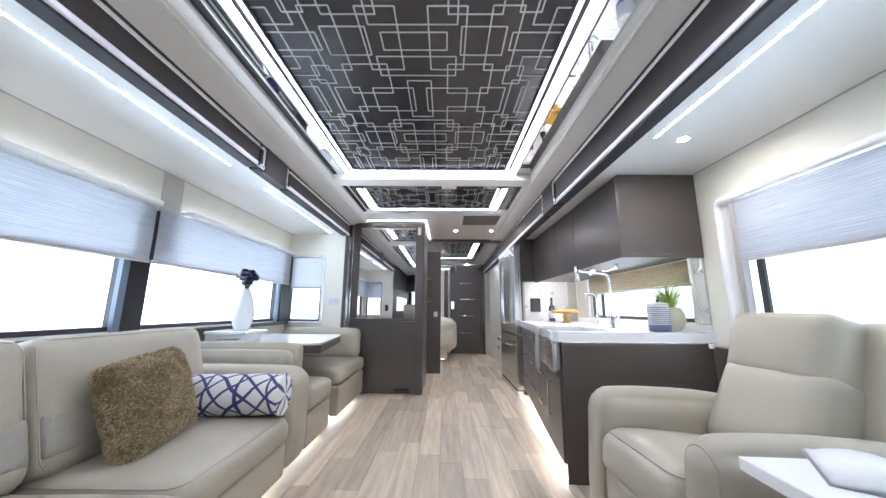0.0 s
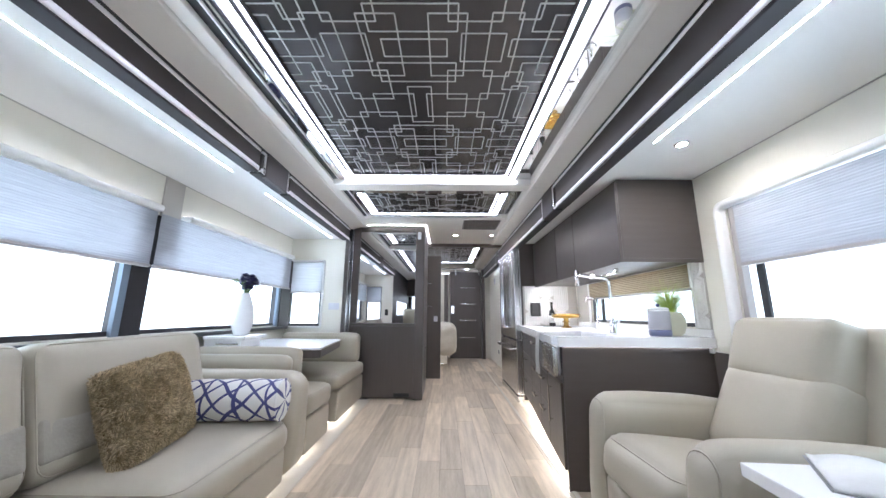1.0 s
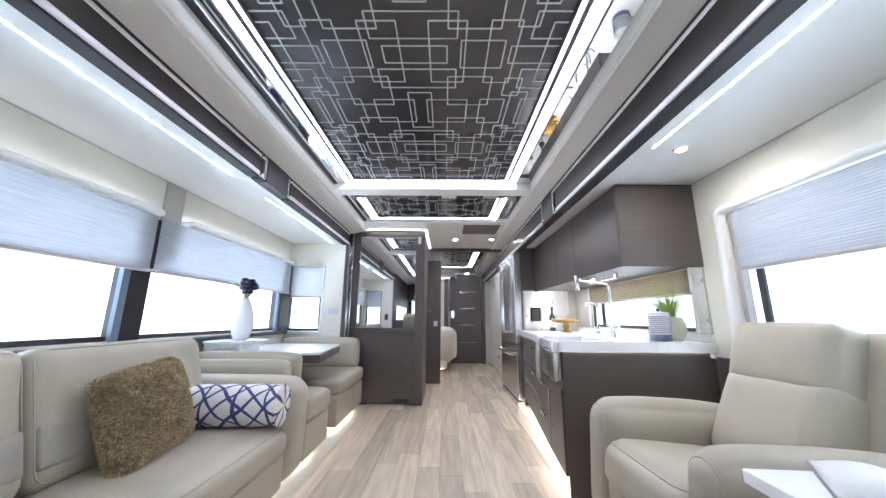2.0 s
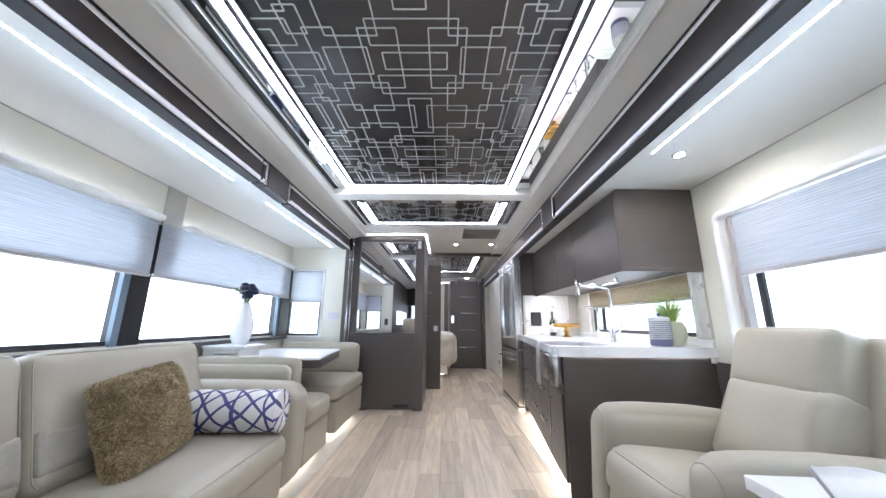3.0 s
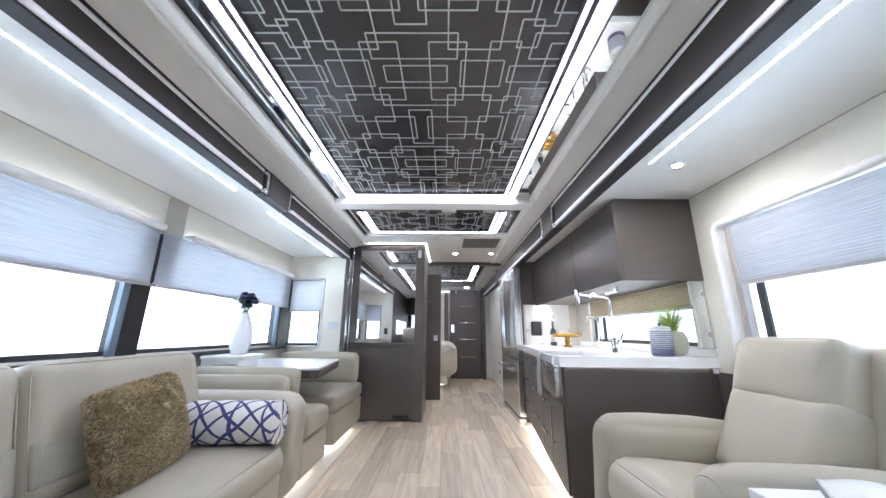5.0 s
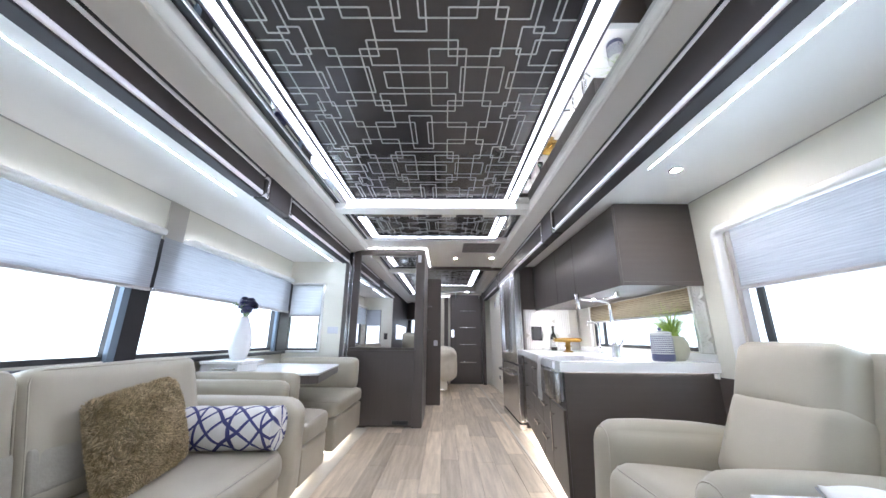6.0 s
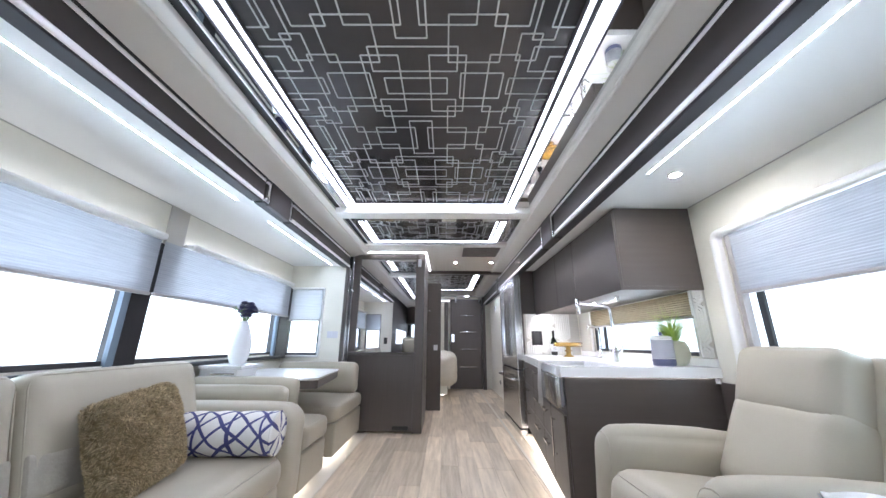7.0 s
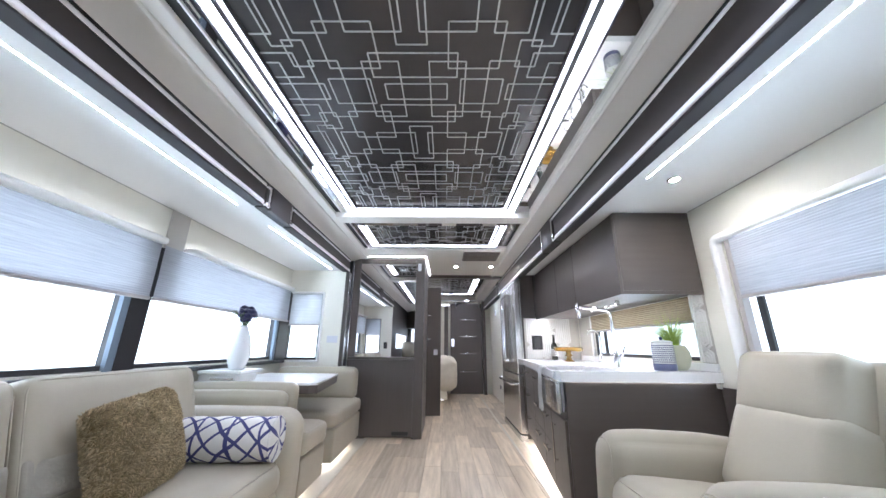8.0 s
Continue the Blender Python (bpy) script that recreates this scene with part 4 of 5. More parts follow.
tiles(root, 1.02, XR - 0.03, CZ + 0.004, 1.38, lambda u, v, d: (u, 4.286 - d, v))
tiles(root2, CY0 + 0.005, 2.262 + 0.03, CZ + 0.055, 1.38, lambda u, v, d: (XR - 0.012 - d, u, v), 0.128, 0.30)
root = thing("wall_socket", (1.15, 4.28, 1.08), "black double socket on the backsplash", "socket")
part("plate", B((1.085, 1.215, 4.268, 4.278, 1.00, 1.17), bev=0.004), BLACK, root)
part("face", B((1.115, 1.185, 4.264, 4.2675, 1.02, 1.15), bev=0.002), FRAMEDARK, root)

# fridge and its surround
root = thing("fridge_surround", (1.3, 4.3, 0), "dark wooden panel beside the steel fridge", "panel")
part("panel", B((0.965, 1.62, 4.302, 4.330, 0.0, 1.945), bev=0.003), DARKWOOD, root)
part("panel", B((0.900, 1.62, 5.31, 5.345, 0.0, 1.90), bev=0.003), DARKWOOD, root)
root = thing("fridge", (1.25, 4.9, 0), "tall brushed steel fridge with double doors above a drawer", "fridge")
F0, F1, FX = 4.20, 5.30, 0.872
part("body", B((FX + 0.102, 1.62, 4.335, F1, 0.02, 1.86)), FRAMEDARK, root)
part("side", B((FX + 0.071, FX + 0.088, F0 + 0.01, F1, 0.075, 1.85), bev=0.003), STEEL, root)
FM = (F0 + F1) / 2
for y0, y1, hy in ((F0, FM - 0.003, FM - 0.06), (FM + 0.003, F1, FM + 0.06)):
    d = part("door", B((FX, FX + 0.07, y0, y1, 0.72, 1.855), bev=0.012, seg=3), STEEL, root)
    part("handle", tube(bend([(FX, hy, 0.86), (FX - 0.05, hy, 0.88), (FX - 0.055, hy, 1.3), (FX - 0.05, hy, 1.72), (FX, hy, 1.74)], 6), 0.013, 10), CHROME, d, "chrome bow handle", True)
d = part("drawer", B((FX, FX + 0.07, F0, F1, 0.075, 0.708), bev=0.012, seg=3), STEEL, root)
part("handle", tube(bend([(FX, F0 + 0.08, 0.60), (FX - 0.06, F0 + 0.10, 0.60), (FX - 0.065, FM, 0.60), (FX - 0.06, F1 - 0.10, 0.60), (FX, F1 - 0.08, 0.60)], 6), 0.014, 10), CHROME, d, "chrome bow handle", True)
part("kick_plate", B((FX - 0.002, FX + 0.08, F0, F1, 0.0, 0.065), bev=0.004), STEEL, root)

# things on the worktop
def bottle(x, y):
    root = thing("bottle", (x, y, CZ), "dark green glass bottle with a pale label", "bottle")
    part("glass", lathe([(0.034, 0), (0.037, 0.006), (0.037, 0.15), (0.030, 0.18), (0.014, 0.205), (0.0135, 0.265), (0.016, 0.268), (0.016, 0.285)], (x, y, CZ)), GLASSGREEN, root, "", True)
    part("label", lathe([(0.0373, 0.045), (0.0378, 0.046), (0.0378, 0.125), (0.0373, 0.126)], (x, y, CZ)), PAPER, root, "pale paper label", True)
    part("print", B(*[(x - 0.03, x + 0.012, y - 0.040, y - 0.0365, CZ + z, CZ + z + 0.006) for z in (0.06, 0.075, 0.09, 0.105)]), INK, root, "dark print bars")


bottle(1.30, 4.10)
root = thing("cake_stand", (1.33, 3.72, CZ), "amber glass cake stand with a turned foot", "cake stand")
part("foot", lathe([(0.055, 0), (0.055, 0.006), (0.03, 0.02), (0.024, 0.05), (0.040, 0.062), (0.024, 0.078), (0.03, 0.10)], (1.33, 3.72, CZ)), AMBER, root, "", True)
part("plate", lathe([(0.03, 0.100), (0.140, 0.104), (0.150, 0.108), (0.152, 0.128), (0.145, 0.148), (0.138, 0.146), (0.142, 0.120), (0.05, 0.115)], (1.33, 3.72, CZ), 40), AMBER, root, "", True)

root = thing("lidded_jar", (1.41, 2.29, CZ), "white dotted ceramic jar with a lid and navy base", "jar")
P = (1.452, 2.30, CZ)
part("body", lathe([(0.066, 0.045), (0.066, 0.150), (0.064, 0.172), (0.058, 0.175), (0.056, 0.16), (0.056, 0.06)], P, 36), CERAMIC, root, "", True)
bm = bmesh.new()
for j in range(9):
    for i in range(36):
        a = (i + 0.5 * (j % 2)) * math.tau / 36
        e, u = Vector((math.cos(a), math.sin(a), 0)), Vector((-math.sin(a), math.cos(a), 0))
        c = Vector(P) + e * 0.0666 + Vector((0, 0, 0.056 + j * 0.0128))
        bm.faces.new([bm.verts.new(c + u * 0.0047 * math.cos(k * math.tau / 6) + Vector((0, 0, 0.0052 * math.sin(k * math.tau / 6)))) for k in range(6)])
tagged(part("dots", bm, NAVYGLAZE, root, "dense navy dot pattern"), kind="stuff")
part("base_band", lathe([(0.060, 0), (0.067, 0.006), (0.0675, 0.044), (0.065, 0.046)], P, 36), NAVYGLAZE, root, "glossy navy base band", True)
lid = part("lid", lathe([(0.064, 0.1755), (0.066, 0.178), (0.065, 0.183), (0.050, 0.190), (0.020, 0.194)], P, 36), CERAMIC, root, "plain white lid", True)
part("knob", lathe([(0.006, 0.1942), (0.011, 0.200), (0.012, 0.208), (0.006, 0.216)], P, 14), NAVYGLAZE, lid, "small navy knob", True)


def grass_pot(x, y):
    root = thing("potted_grass", (x, y, CZ), "round sage pot with spiky green grass", "plant")
    part("pot", lathe([(0.055, 0), (0.075, 0.02), (0.092, 0.07), (0.090, 0.115), (0.072, 0.155), (0.066, 0.160), (0.062, 0.15), (0.06, 0.13)], (x, y, CZ), 32), POTGREEN, root, "", True)
    bm = bmesh.new()
    rng = random.Random(5)
    for i in range(280):
        a, lean, ln = rng.uniform(0, math.tau), rng.uniform(0.02, 0.24) + 0.12 * rng.random() ** 2, rng.uniform(0.15, 0.29)
        r0 = rng.uniform(0, 0.045)
        base = Vector((x + r0 * math.cos(a), y + r0 * math.sin(a), CZ + 0.14))
        dr = Vector((math.cos(a), math.sin(a), 0))
        side = Vector((-dr.y, dr.x, 0))
        w = rng.uniform(0.0014, 0.0034)
        prev = None
        for k in range(6):
            t = k / 5
            p = base + dr * (lean * t * t * 1.1) + Vector((0, 0, ln * (t - 0.35 * t * t * (lean / 0.2))))
            ww = w * (1 - t) ** 0.7 + 0.0003
            cur = (bm.verts.new(p - side * ww), bm.verts.new(p + side * ww))
            if prev:
                bm.faces.new((prev[0], prev[1], cur[1], cur[0]))
            prev = cur
    tagged(part("grass", bm, LEAF, root, "spiky green blades"), kind="stuff")


grass_pot(1.560, 2.35)

# ---- sofa ----
def seam(c, size, r, parent, turn=None, face="x", M=None, radius=0.0032):
    """A welt round one face of a cushion (its +x, -x, +z or -y side)."""
    h = [v / 2 - r * 0.27 for v in size]
    a, b = {"x": (1, 2), "z": (0, 1), "y": (0, 2)}[face[-1]]
    k = "xyz".index(face[-1])
    rr = min(r, 0.06)
    pts = []
    for sa, sb in ((1, 1), (-1, 1), (-1, -1), (1, -1)):
        for i in range(5):
            t = i / 4 * math.pi / 2 + {(1, 1): 0, (-1, 1): math.pi / 2, (-1, -1): math.pi, (1, -1): 1.5 * math.pi}[(sa, sb)]
            p = [0, 0, 0]
            p[a] = sa * (h[a] - rr) + rr * math.cos(t)
            p[b] = sb * (h[b] - rr) + rr * math.sin(t)
            p[k] = -h[k] if face.startswith("-") else h[k]
            pts.append(Vector(p))
    pts.append(pts[0])
    m = (M or Matrix()) @ Matrix.Translation(c) @ (turn or Matrix())
    part("seam", tube([m @ p for p in pts], radius, 6), LEATHER, parent, "stitched seam", True)


def rot(axis, deg):
    return Matrix.Rotation(radians(deg), 4, axis)


root = thing("sofa", (-1.4, 1.3, 0), "cream leather sofa with plump back cushions and quilted bands", "sofa")
part("base", B((-1.90, -0.92, YF + 0.04, 2.10, 0.07, 0.26), bev=0.02, seg=3), LEATHER, root, "", True)
for i, (y0, y1, x1) in enumerate(((YF + 0.05, 1.232, -0.80), (1.238, 2.095, -0.895))):
    part("seat_cushion", soft(((-1.62 + x1) / 2, (y0 + y1) / 2, 0.335), (x1 + 1.62, y1 - y0, 0.18), 0.075, (0.01, 0.0, 0.014), n=12, wobble=0.004, seed=i), LEATHER, root, "", True)
    seam(((-1.62 + x1) / 2, (y0 + y1) / 2, 0.335), (x1 + 1.62, y1 - y0, 0.18), 0.075, root, face="z", radius=0.0028)
for i, (y0, y1) in enumerate(((YF + 0.05, 1.225), (1.235, 2.075))):
    yc, w = (y0 + y1) / 2, y1 - y0
    tilt = rot("Y", -15)
    part("back_cushion", soft((-1.548, yc, 0.644), (0.24, w, 0.49), 0.048, (0.022, 0, 0.01), n=14, turn=tilt, wobble=0.005, seed=3 + i), LEATHER, root, "", True)
    part("quilted_band", soft((-1.419, yc, 0.566), (0.05, w - 0.03, 0.160), 0.02, (0.018, 0, 0), n=10, turn=tilt), QUILT, root, "quilted pale cloth band", True)
for y0, y1 in ((YF + 0.05, 1.225), (1.235, 2.075)):
    seam((-1.548, (y0 + y1) / 2, 0.644), (0.24, y1 - y0, 0.49), 0.048, root, rot("Y", -15), "x", radius=0.0024)
part("back_frame", B((-1.90, -1.68, YF + 0.04, 2.09, 0.07, 0.835), bev=0.035, seg=4), LEATHER, root, "", True)
part("arm", soft((-1.39, 2.255, 0.350), (0.97, 0.27, 0.575), 0.095, (0.008, 0.006, 0.018), n=14, wobble=0.003), LEATHER, root, "thick padded arm", True)


# ---- cushions on the sofa ----
def fur_pillow():
    m = Matrix.Translation((-1.315, 1.57, 0.615)) @ rot("Z", 8) @ rot("Y", -18) @ rot("X", 4)
    root = thing("fur_pillow", (-1.31, 1.57, 0.43), "square brown faux fur pillow leaning on the sofa", "pillow")
    bm = soft((0, 0, 0), (0.11, 0.45, 0.38), 0.022, (0.045, 0, 0), n=18, wobble=0.008, seed=9)
    for v in bm.verts:
        v.co.x *= 1.05 - 0.75 * max(abs(v.co.y) / 0.235, abs(v.co.z) / 0.21) ** 4
        v.co = m @ v.co
    bm.normal_update()
    rng = random.Random(3)
    faces = [(f.calc_center_median(), f.normal.copy(), [v.co.copy() for v in f.verts]) for f in bm.faces]
    part("cover", bm, FURBASE, root, "", True)
    cum, total = [], 0.0
    for _, _, q in faces:
        total += (q[1] - q[0]).cross(q[3] - q[0]).length
        cum.append(total)
    hb = bmesh.new()
    for i in range(36000):
        c, n, vs = rng.choices(faces, cum_weights=cum)[0]
        a, b = rng.random(), rng.random()
        p = (vs[0] * (1 - a) + vs[1] * a) * (1 - b) + (vs[3] * (1 - a) + vs[2] * a) * b
        flow = Vector((noise.noise(p * 26), noise.noise(p * 26 + Vector((7, 1, 3))), noise.noise(p * 26 + Vector((2, 9, 4))) - 0.2))
        d = (n * 0.55 + flow * 1.0 + Vector((rng.uniform(-0.3, 0.3), rng.uniform(-0.3, 0.3), rng.uniform(-0.3, 0.3)))).normalized()
        s = d.cross(n)
        s = s.normalized() if s.length > 0.01 else Vector((0, 1, 0))
        ln = rng.uniform(0.008, 0.019)
        w = rng.uniform(0.0010, 0.0022)
        v = [hb.verts.new(p - s * w), hb.verts.new(p + s * w), hb.verts.new(p + d * ln * 0.6 + n * 0.003 + s * w * 0.7), hb.verts.new(p + d * ln), hb.verts.new(p + d * ln * 0.6 + n * 0.003 - s * w * 0.7)]
        hb.faces.new(v)
    tagged(part("fur", hb, FURA, root, "shaggy tan and brown fur"), kind="stuff")


fur_pillow()


def bolster():
    root = thing("bolster_pillow", (-1.18, 1.97, 0.43), "round white bolster with a navy lattice print", "pillow")
    bm = bmesh.new()
    L, R, n = 0.60, 0.112, 40
    prof = [(-L / 2 - 0.012, 0.0001), (-L / 2 - 0.010, 0.06), (-L / 2 - 0.004, 0.095), (-L / 2, 0.108), (-L / 2 + 0.01, R)] + [(-L / 2 + L * k / 16, R + 0.003 * math.sin(k * 1.7)) for k in range(1, 16)] + \
        [(L / 2 - 0.01, R), (L / 2, 0.108), (L / 2 + 0.004, 0.095), (L / 2 + 0.010, 0.06), (L / 2 + 0.012, 0.0001)]
    rings = [[bm.verts.new((x, r * math.cos(a * math.tau / n), r * math.sin(a * math.tau / n) * 0.97)) for a in range(n)] for x, r in prof]
    for a, b in zip(rings, rings[1:]):
        for i in range(n):
            bm.faces.new((a[i], a[(i + 1) % n], b[(i + 1) % n], b[i]))
    bmesh.ops.remove_doubles(bm, verts=bm.verts[:], dist=0.0003)
    bmesh.ops.recalc_face_normals(bm, faces=bm.faces[:])
    ob = part("cover", bm, LATTICE, root, "", True)
    ob.matrix_basis = Matrix.Translation((-1.215, 1.975, 0.540)) @ rot("Z", 4)
    for s in (-1, 1):
        pts = [(s * L / 2, 0.110 * math.cos(a * math.tau / 36), 0.107 * math.sin(a * math.tau / 36)) for a in range(37)]
        o = part("piping", tube(pts, 0.0045, 6), LATTICE, ob, "navy and white piping", True)


bolster()

# ---- dinette ----
def bench(name, box_seat, z0, z1, base, back, label):
    x0, x1, y0, y1 = box_seat
    root = thing(name, ((x0 + x1) / 2, (y0 + y1) / 2, 0), label, "bench", "dinette benches")
    part("seat_cushion", soft(((x0 + x1) / 2, (y0 + y1) / 2, (z0 + z1) / 2), (x1 - x0, y1 - y0, z1 - z0), 0.05, (0.004, 0.004, 0.012), n=10, wobble=0.002), LEATHER, root, "", True)
    seam(((x0 + x1) / 2, (y0 + y1) / 2, (z0 + z1) / 2), (x1 - x0, y1 - y0, z1 - z0), 0.05, root, face="z", radius=0.0025)
    part("base", B((x0, x1 - 0.012, y0 + 0.012, y1, base, z0 - 0.004), bev=0.018, seg=3), LEATHER, root, "", True)
    for c, s, r in back:
        part("backrest", soft(c, s, r, (0.0, 0.008, 0.008), n=12, wobble=0.003), LEATHER, root, "", True)
    return root


bench("dinette_bench", (-1.90, -0.945, 2.47, 2.95), 0.295, 0.460, 0.06,
      [((-1.49, 2.465, 0.52), (0.80, 0.11, 0.40), 0.05), ((-1.475, 2.575, 0.55), (0.82, 0.10, 0.43), 0.05)], "cream leather dinette bench with its back to the sofa")
bench("dinette_bench", (-1.90, -0.945, 3.16, 4.08), 0.330, 0.475, 0.07,
      [((-1.44, 3.985, 0.63), (0.90, 0.17, 0.33), 0.065)], "cream leather dinette bench against the slide end wall")
root = thing("bench_leg_panel", (-1.0, 3.1, 0), "cream leather filler panel between the benches", "panel")
part("panel", B((-1.90, -1.03, 3.06, 3.145, 0.0, 0.32), bev=0.012, seg=3), LEATHER, root, "", True)


def slab_poly(pts, z0, z1, bev):
    bm = bmesh.new()
    vs = [bm.verts.new((x, y, z0)) for x, y in pts]
    f = bm.faces.new(vs)
    r = bmesh.ops.extrude_face_region(bm, geom=[f])
    for v in r["geom"]:
        if isinstance(v, bmesh.types.BMVert):
            v.co.z = z1
    bmesh.ops.recalc_face_normals(bm, faces=bm.faces[:])
    bmesh.ops.bevel(bm, geom=bm.edges[:], offset=bev, segments=2, affect="EDGES", profile=0.5)
    return bm


root = thing("dinette_table", (-1.4, 2.95, 0), "white dinette table with a dark edge band", "table")
TP = [(-1.88, 2.715), (-1.055, 2.735), (-0.995, 2.76), (-1.118, 3.66), (-1.15, 3.69), (-1.88, 3.72)]
part("tabletop", slab_poly(TP, 0.730, 0.748, 0.004), QUARTZ, root)
part("edge_band", slab_poly([(x + (0.012 if x < -1.5 else -0.003), y + (0.003 if y < 2.9 else -0.003)) for x, y in TP], 0.668, 0.7295, 0.003), DARKEND, root, "dark edge band")
part("leg", B((-1.45, -1.35, 2.96, 3.05, 0.0, 0.6675), bev=0.01), STEEL, root, "steel pedestal leg")
root = thing("raised_shelf", (-1.75, 2.82, 0.748), "white raised shelf box on the dinette table", "shelf")
part("shelf", B((XL + 0.051, -1.56, 2.66, 2.98, 0.812, 0.838), bev=0.004), QUARTZ, root)
part("front_box", B((XL + 0.051, -1.60, 2.68, 2.96, 0.7485, 0.8115), bev=0.004), QUARTZ, root)
part("slot_trim", B((-1.8, -1.62, 2.672, 2.679, 0.770, 0.785), bev=0.002), STEEL, root, "steel slot trim")


def vase():
    x, y, z = -1.700, 2.83, 0.838
    root = thing("vase", (x, y, z), "tall matte white teardrop vase", "vase")
    part("body", lathe([(0.048, 0), (0.056, 0.004), (0.074, 0.06), (0.085, 0.11), (0.084, 0.15), (0.073, 0.22), (0.055, 0.28), (0.038, 0.325), (0.032, 0.345), (0.027, 0.343), (0.031, 0.31)], (x, y, z), 36), CERAMIC, root, "", True)
    root = thing("flowers", (x, y, z + 0.30), "bunch of dark navy flowers with white sprigs", "flowers")
    rng = random.Random(11)
    for i in range(8):
        a = i * math.tau / 7.3
        hx, hy, hz = x + 0.02 + (0.042 if i else 0) * math.cos(a), y + (0.042 if i else 0) * math.sin(a), z + 0.405 + 0.035 * (i % 3)
        part("stem", tube([(x, y, z + 0.30), ((x + hx) / 2, (y + hy) / 2, z + 0.37), (hx, hy, hz)], 0.0035, 6), STEM, root, "green stem", True)
        bm = bmesh.new()
        for k in range(44):
            t = k / 44
            ph, th = k * 2.4, math.acos(1 - 1.7 * t)
            n = Vector((math.sin(th) * math.cos(ph), math.sin(th) * math.sin(ph), math.cos(th)))
            c = Vector((hx, hy, hz)) + n * 0.019
            u = n.cross(Vector((0, 0, 1)))
            u = u.normalized() if u.length > 0.01 else Vector((1, 0, 0))
            w = n.cross(u)
            tip = c + n * 0.020 + w * 0.006
            vs = [bm.verts.new(c - u * 0.004), bm.verts.new(c + n * 0.014 - u * 0.021), bm.verts.new(tip), bm.verts.new(c + n * 0.014 + u * 0.021), bm.verts.new(c + u * 0.004)]
            bm.faces.new(vs)
        part("flower_head", bm, PETAL, root, "dark navy petals")
    for i in range(9):
        a = rng.uniform(0, math.tau)
        r = rng.uniform(0.07, 0.16)
        tip = Vector((x + r * math.cos(a), y + r * math.sin(a), z + rng.uniform(0.36, 0.46)))
        bm = tube([(x, y, z + 0.31), ((x * 2 + tip.x) / 3, (y * 2 + tip.y) / 3, z + 0.38), tip], 0.0014, 5)
        for k in range(14):
            q = tip + Vector((rng.uniform(-0.03, 0.03), rng.uniform(-0.03, 0.03), rng.uniform(-0.03, 0.02)))
            bmesh.ops.create_icosphere(bm, subdivisions=1, radius=rng.uniform(0.003, 0.0065), matrix=Matrix.Translation(q))
        part("sprig", bm, SPRIG if i % 3 else STEM, root, "fine sprig")


vase()
for nm, y0, y1, x in (("toe_light", 2.50, 2.90, -1.06), ("toe_light", 3.20, 4.02, -1.06), ("toe_light", YF + 0.1, 2.38, -1.06)):
    root = thing(nm, (x, (y0 + y1) / 2, 0.05), "warm white light strip under the seat base", "light", "toe lights")
    part("diffuser", B((x - 0.01, x + 0.01, y0, y1, 0.049, 0.058)), LED_SEAT, root)

# ---- recliner and side table ----
def recliner():
    c = Vector((1.115, 1.42, 0))
    M = Matrix.Translation(c) @ rot("Z", 2)
    root = thing("recliner", tuple(c), "cream leather recliner with a padded headrest", "armchair")
    def add(name, bm, label=""):
        bmesh.ops.transform(bm, matrix=M, verts=bm.verts[:])
        return part(name, bm, LEATHER, root, label, True)
    # the chair faces along -x
    add("seat_cushion", soft((-0.125, 0, 0.385), (0.56, 0.50, 0.20), 0.075, (0.015, 0, 0.02), n=12, turn=rot("Y", 6), wobble=0.003))
    add("front_panel", soft((-0.345, 0, 0.21), (0.09, 0.50, 0.26), 0.035, (0.01, 0, 0), n=8))
    add("base", B((-0.30, 0.32, -0.26, 0.26, 0.06, 0.30), bev=0.02))
    for s in (-1, 1):
        add("arm", soft((-0.045, s * 0.320, 0.352), (0.70, 0.165, 0.55), 0.078, (0.012, 0.008, 0.022), n=14, turn=rot("Y", 3), wobble=0.003, seed=s))
    add("backrest", soft((0.258, 0.030, 0.596), (0.21, 0.45, 0.40), 0.06, (0.022, 0, 0), n=14, turn=rot("Y", 25), wobble=0.003))
    add("headrest", soft((0.360, 0.036, 0.854), (0.19, 0.435, 0.30), 0.050, (0.028, 0.0, 0.006), n=14, turn=rot("Y", 18), wobble=0.004), "padded headrest")
    seam((-0.125, 0, 0.385), (0.56, 0.50, 0.20), 0.075, root, rot("Y", 6), "z", M, 0.0028)
    for s in (-1, 1):
        seam((-0.045, s * 0.320, 0.352), (0.70, 0.165, 0.55), 0.078, root, rot("Y", 3), "-x", M, 0.0028)
    add("back_shell", soft((0.425, -0.005, 0.665), (0.17, 0.56, 0.64), 0.05, (0, 0.01, 0), n=12, turn=rot("Y", 18), wobble=0.003))
    for s in (-1, 1):
        for x in (-0.26, 0.26):
            bm = lathe([(0.022, 0), (0.024, 0.005), (0.018, 0.06)], (x, s * 0.22, 0.0), 12)
            bmesh.ops.transform(bm, matrix=M, verts=bm.verts[:])
            part("foot", bm, BLACK, root, "short black foot", True)


recliner()

root = thing("side_table", (1.05, 0.72, 0), "white slab side table on a dark pedestal", "table")
SM = Matrix.Translation((0.745, 0.925, 0)) @ rot("Z", -4)
bm = B((0, 0.62, -0.42, 0, 0.628, 0.66), bev=0.003)
bmesh.ops.transform(bm, matrix=SM, verts=bm.verts[:])
part("tabletop", bm, QUARTZ, root)
bm = B((0.045, 0.58, -0.37, -0.045, 0.60, 0.627), bev=0.002)
bmesh.ops.transform(bm, matrix=SM, verts=bm.verts[:])
part("under_frame", bm, DARKEND, root, "dark under frame")
bm = B((0.06, 0.16, -0.26, -0.16, 0.0, 0.599), (0.06, 0.50, -0.32, -0.10, 0.0, 0.02), bev=0.004)
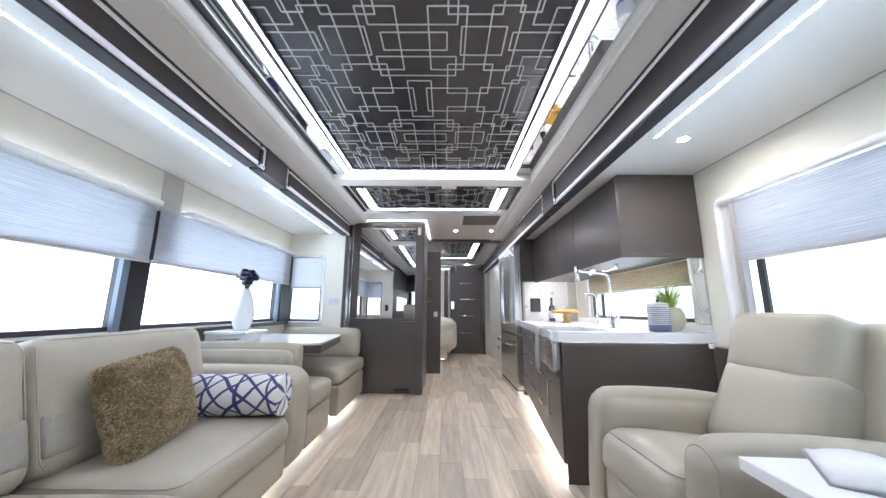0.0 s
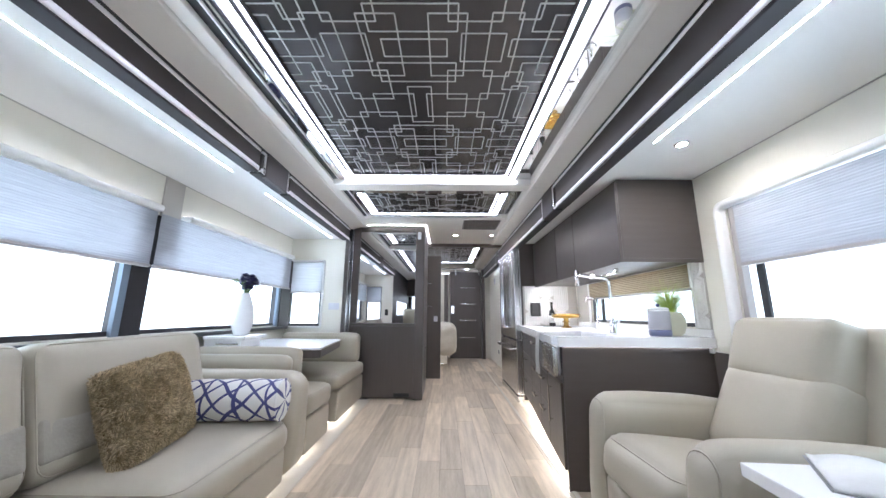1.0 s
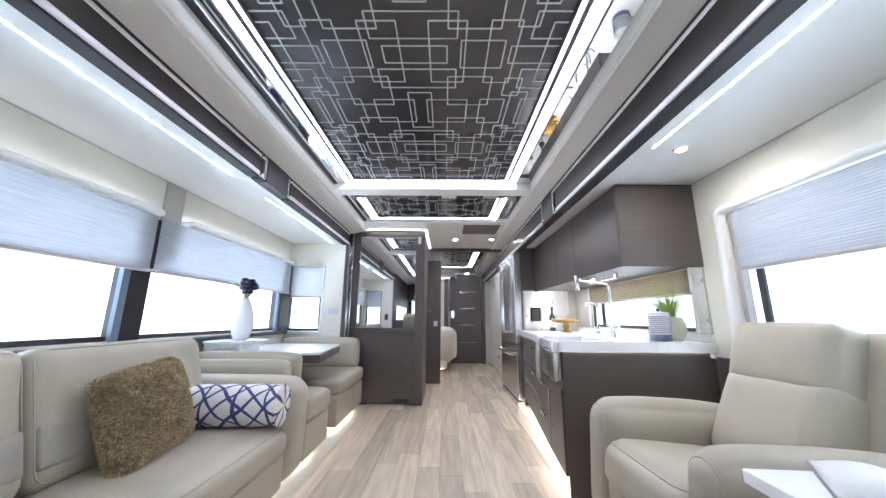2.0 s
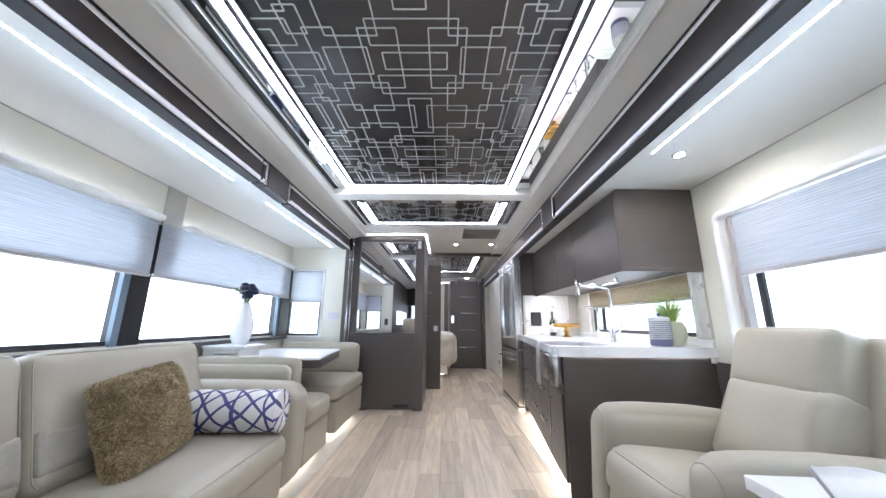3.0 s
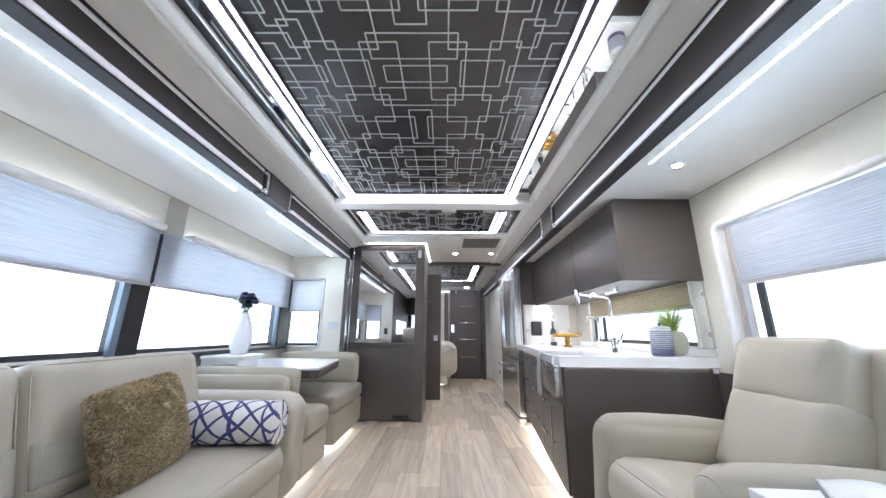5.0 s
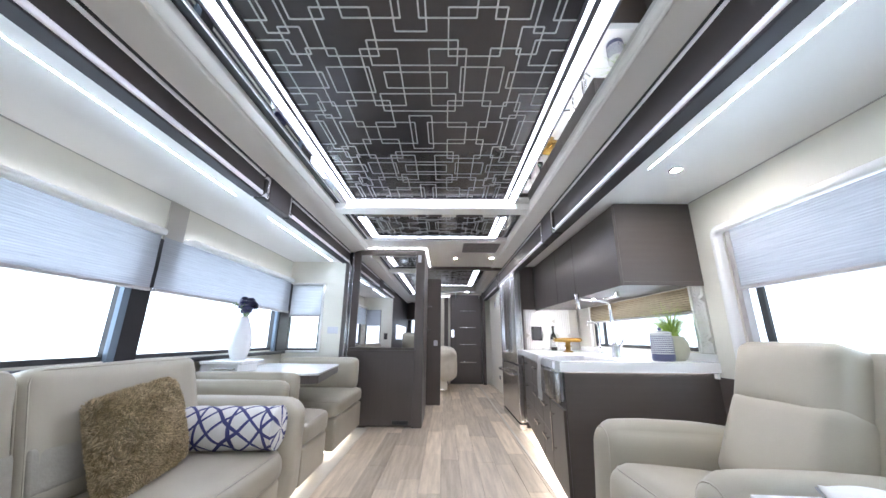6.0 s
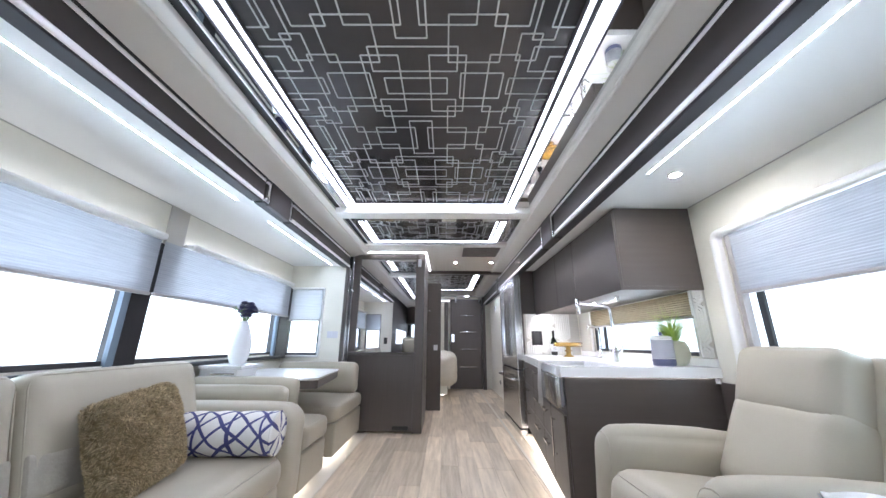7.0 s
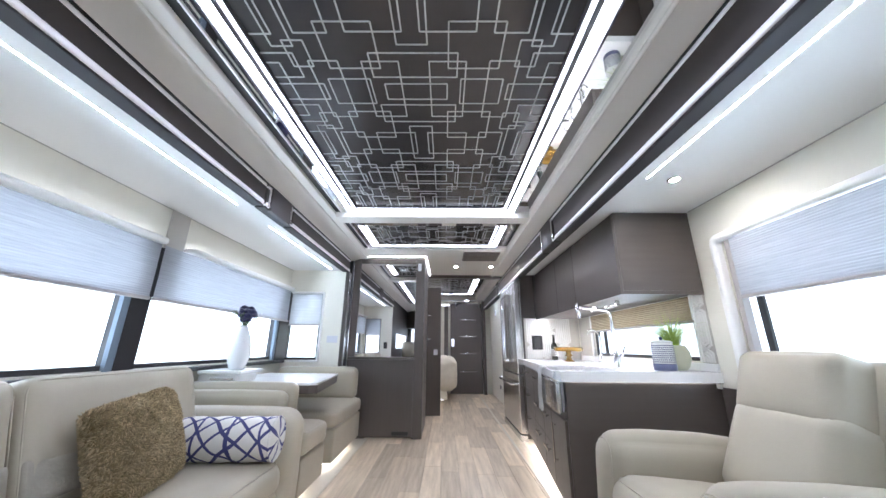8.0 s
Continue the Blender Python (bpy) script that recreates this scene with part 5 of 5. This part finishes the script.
bmesh.ops.transform(bm, matrix=SM, verts=bm.verts[:])
part("pedestal", bm, DARKEND, root, "dark pedestal")


def open_book():
    root = thing("open_book", (1.0, 0.80, 0.66), "open book with white pages lying on the side table", "book")
    m = SM @ Matrix.Translation((0.27, -0.125, 0.6605)) @ rot("Z", -32)
    for s in (-1, 1):
        bm = bmesh.new()
        rows = []
        for i in range(11):
            t = i / 10
            h = 0.005 + 0.017 * math.sin(min(1, t * 1.15) * math.pi) ** 0.7 * (1 - 0.35 * t)
            rows.append([bm.verts.new(m @ Vector((s * 0.150 * t, y, z))) for y, z in ((-0.11, 0.001), (-0.11, h + 0.003), (0.11, h + 0.003), (0.11, 0.001))])
        for a, b in zip(rows, rows[1:]):
            for k in range(4):
                bm.faces.new((a[k], a[(k + 1) % 4], b[(k + 1) % 4], b[k]))
        bm.faces.new(rows[0])
        bm.faces.new(rows[-1])
        bmesh.ops.recalc_face_normals(bm, faces=bm.faces[:])
        part("page_block", bm, PAPER, root, "", True)
    bm = B((-0.156, 0.156, -0.116, 0.116, -0.0003, 0.0008))
    bmesh.ops.transform(bm, matrix=m, verts=bm.verts[:])
    part("cover", bm, INK, root, "grey cover")


open_book()

# ---- cockpit seen in the mirror ----
root = thing("driver_seat", (-0.95, -1.3, 0), "cream leather driver seat facing the windscreen", "seat")
part("backrest", soft((-0.95, -1.15, 0.80), (0.52, 0.16, 0.72), 0.07, (0, 0.02, 0), n=10), LEATHER, root, "", True)
part("seat_cushion", soft((-0.95, -1.42, 0.46), (0.52, 0.52, 0.16), 0.06, (0, 0, 0.02), n=8), LEATHER, root, "", True)
part("pedestal", lathe([(0.16, 0), (0.16, 0.03), (0.07, 0.06), (0.07, 0.39)], (-0.95, -1.40, 0)), BLACK, root, "", True)
root = thing("overhead_cabinet", (-0.15, -2.7, 1.65), "dark wooden overhead cabinet above the windscreen", "cabinet")
part("body", B((-1.25, 0.95, -2.99, -2.45, 1.60, 2.16), bev=0.005), DARKWOOD, root)
for x in (-1.23, -0.50, 0.23):
    part("door", B((x, x + 0.71, -2.449, -2.43, 1.62, 2.14), bev=0.003), DARKWOOD, root)
root = thing("dashboard", (-0.15, -2.7, 0), "dark cockpit dashboard below the windscreen", "dashboard")
part("body", B((-1.25, 0.95, -2.99, -2.40, 0.0, 0.80), bev=0.03, seg=3), BLACK, root, "", True)
part("top", B((-1.25, 0.95, -2.98, -2.36, 0.802, 0.84), bev=0.012), FRAMEDARK, root)
root = thing("wall_outlet", (-1.38, YF, 1.05), "black socket plate on the front slide wall", "socket")
part("plate", B((-1.43, -1.35, YF + 0.0005, YF + 0.008, 0.98, 1.12), bev=0.002), BLACK, root)
part("face", B((-1.415, -1.365, YF + 0.0085, YF + 0.010, 1.0, 1.10)), FRAMEDARK, root)

# ---- floor lip and planks, last ----
setting("trim_floor_lip_east", B((0.752, 0.780, 1.2, 8.1, -0.004, 0.004), bev=0.002), LIP, "pale floor lip at the edge of the kitchen slide", "trim")
setting("trim_floor_lip", B((-0.93, -0.895, YF, 4.26, -0.004, 0.005), bev=0.002), LIP, "pale floor lip at the edge of the slide", "trim")
setting("floor_slide", B((XL, -0.931, YF, 4.262, -0.005, 0.0015)), LIP, "pale floor panel under the slide furniture", "floor")
floor = thing("floor", (0, 3, 0), "grey-brown oak plank floor", "floor", "", "structure")
rng = random.Random(21)
PW = 0.152
bmp = {}
i = 0
k = -9
while -0.03 + k * PW < 1.75:
    x0 = -0.03 + k * PW
    k += 1
    x0c, x1c = max(x0, -1.26), x0 + PW
    y = -3.0 - rng.uniform(0, 1.1)
    while y < 8.16:
        ln = rng.choice((0.78, 0.98, 1.22))
        a, b = max(y, -3.0), min(y + ln, 8.165)
        y += ln
        if x0 > 0.90:
            a = max(a, 0.0)
        if x1c < -0.93 and YF + 0.35 < (a + b) / 2 < 4.2:
            continue
        if x0 > 0.93 and b < 0.3 or x0 > 1.05 and a > 5.6:
            continue
        if b - a < 0.03:
            continue
        key = (round(x1c - x0c, 3), round(b - a, 3))
        if key not in bmp:
            bm = B((0.0006, key[0] - 0.0006, 0.0008, key[1] - 0.0008, -0.0055, 0.0), bev=0.0012, seg=1)
            bmp[key] = finish("plank", bm, PLANK, False)
        p = new("plank", bmp[key])
        p.parent = floor
        p.matrix_parent_inverse = Matrix.Translation(-floor.location)
        p.location = (x0c, a, 0)
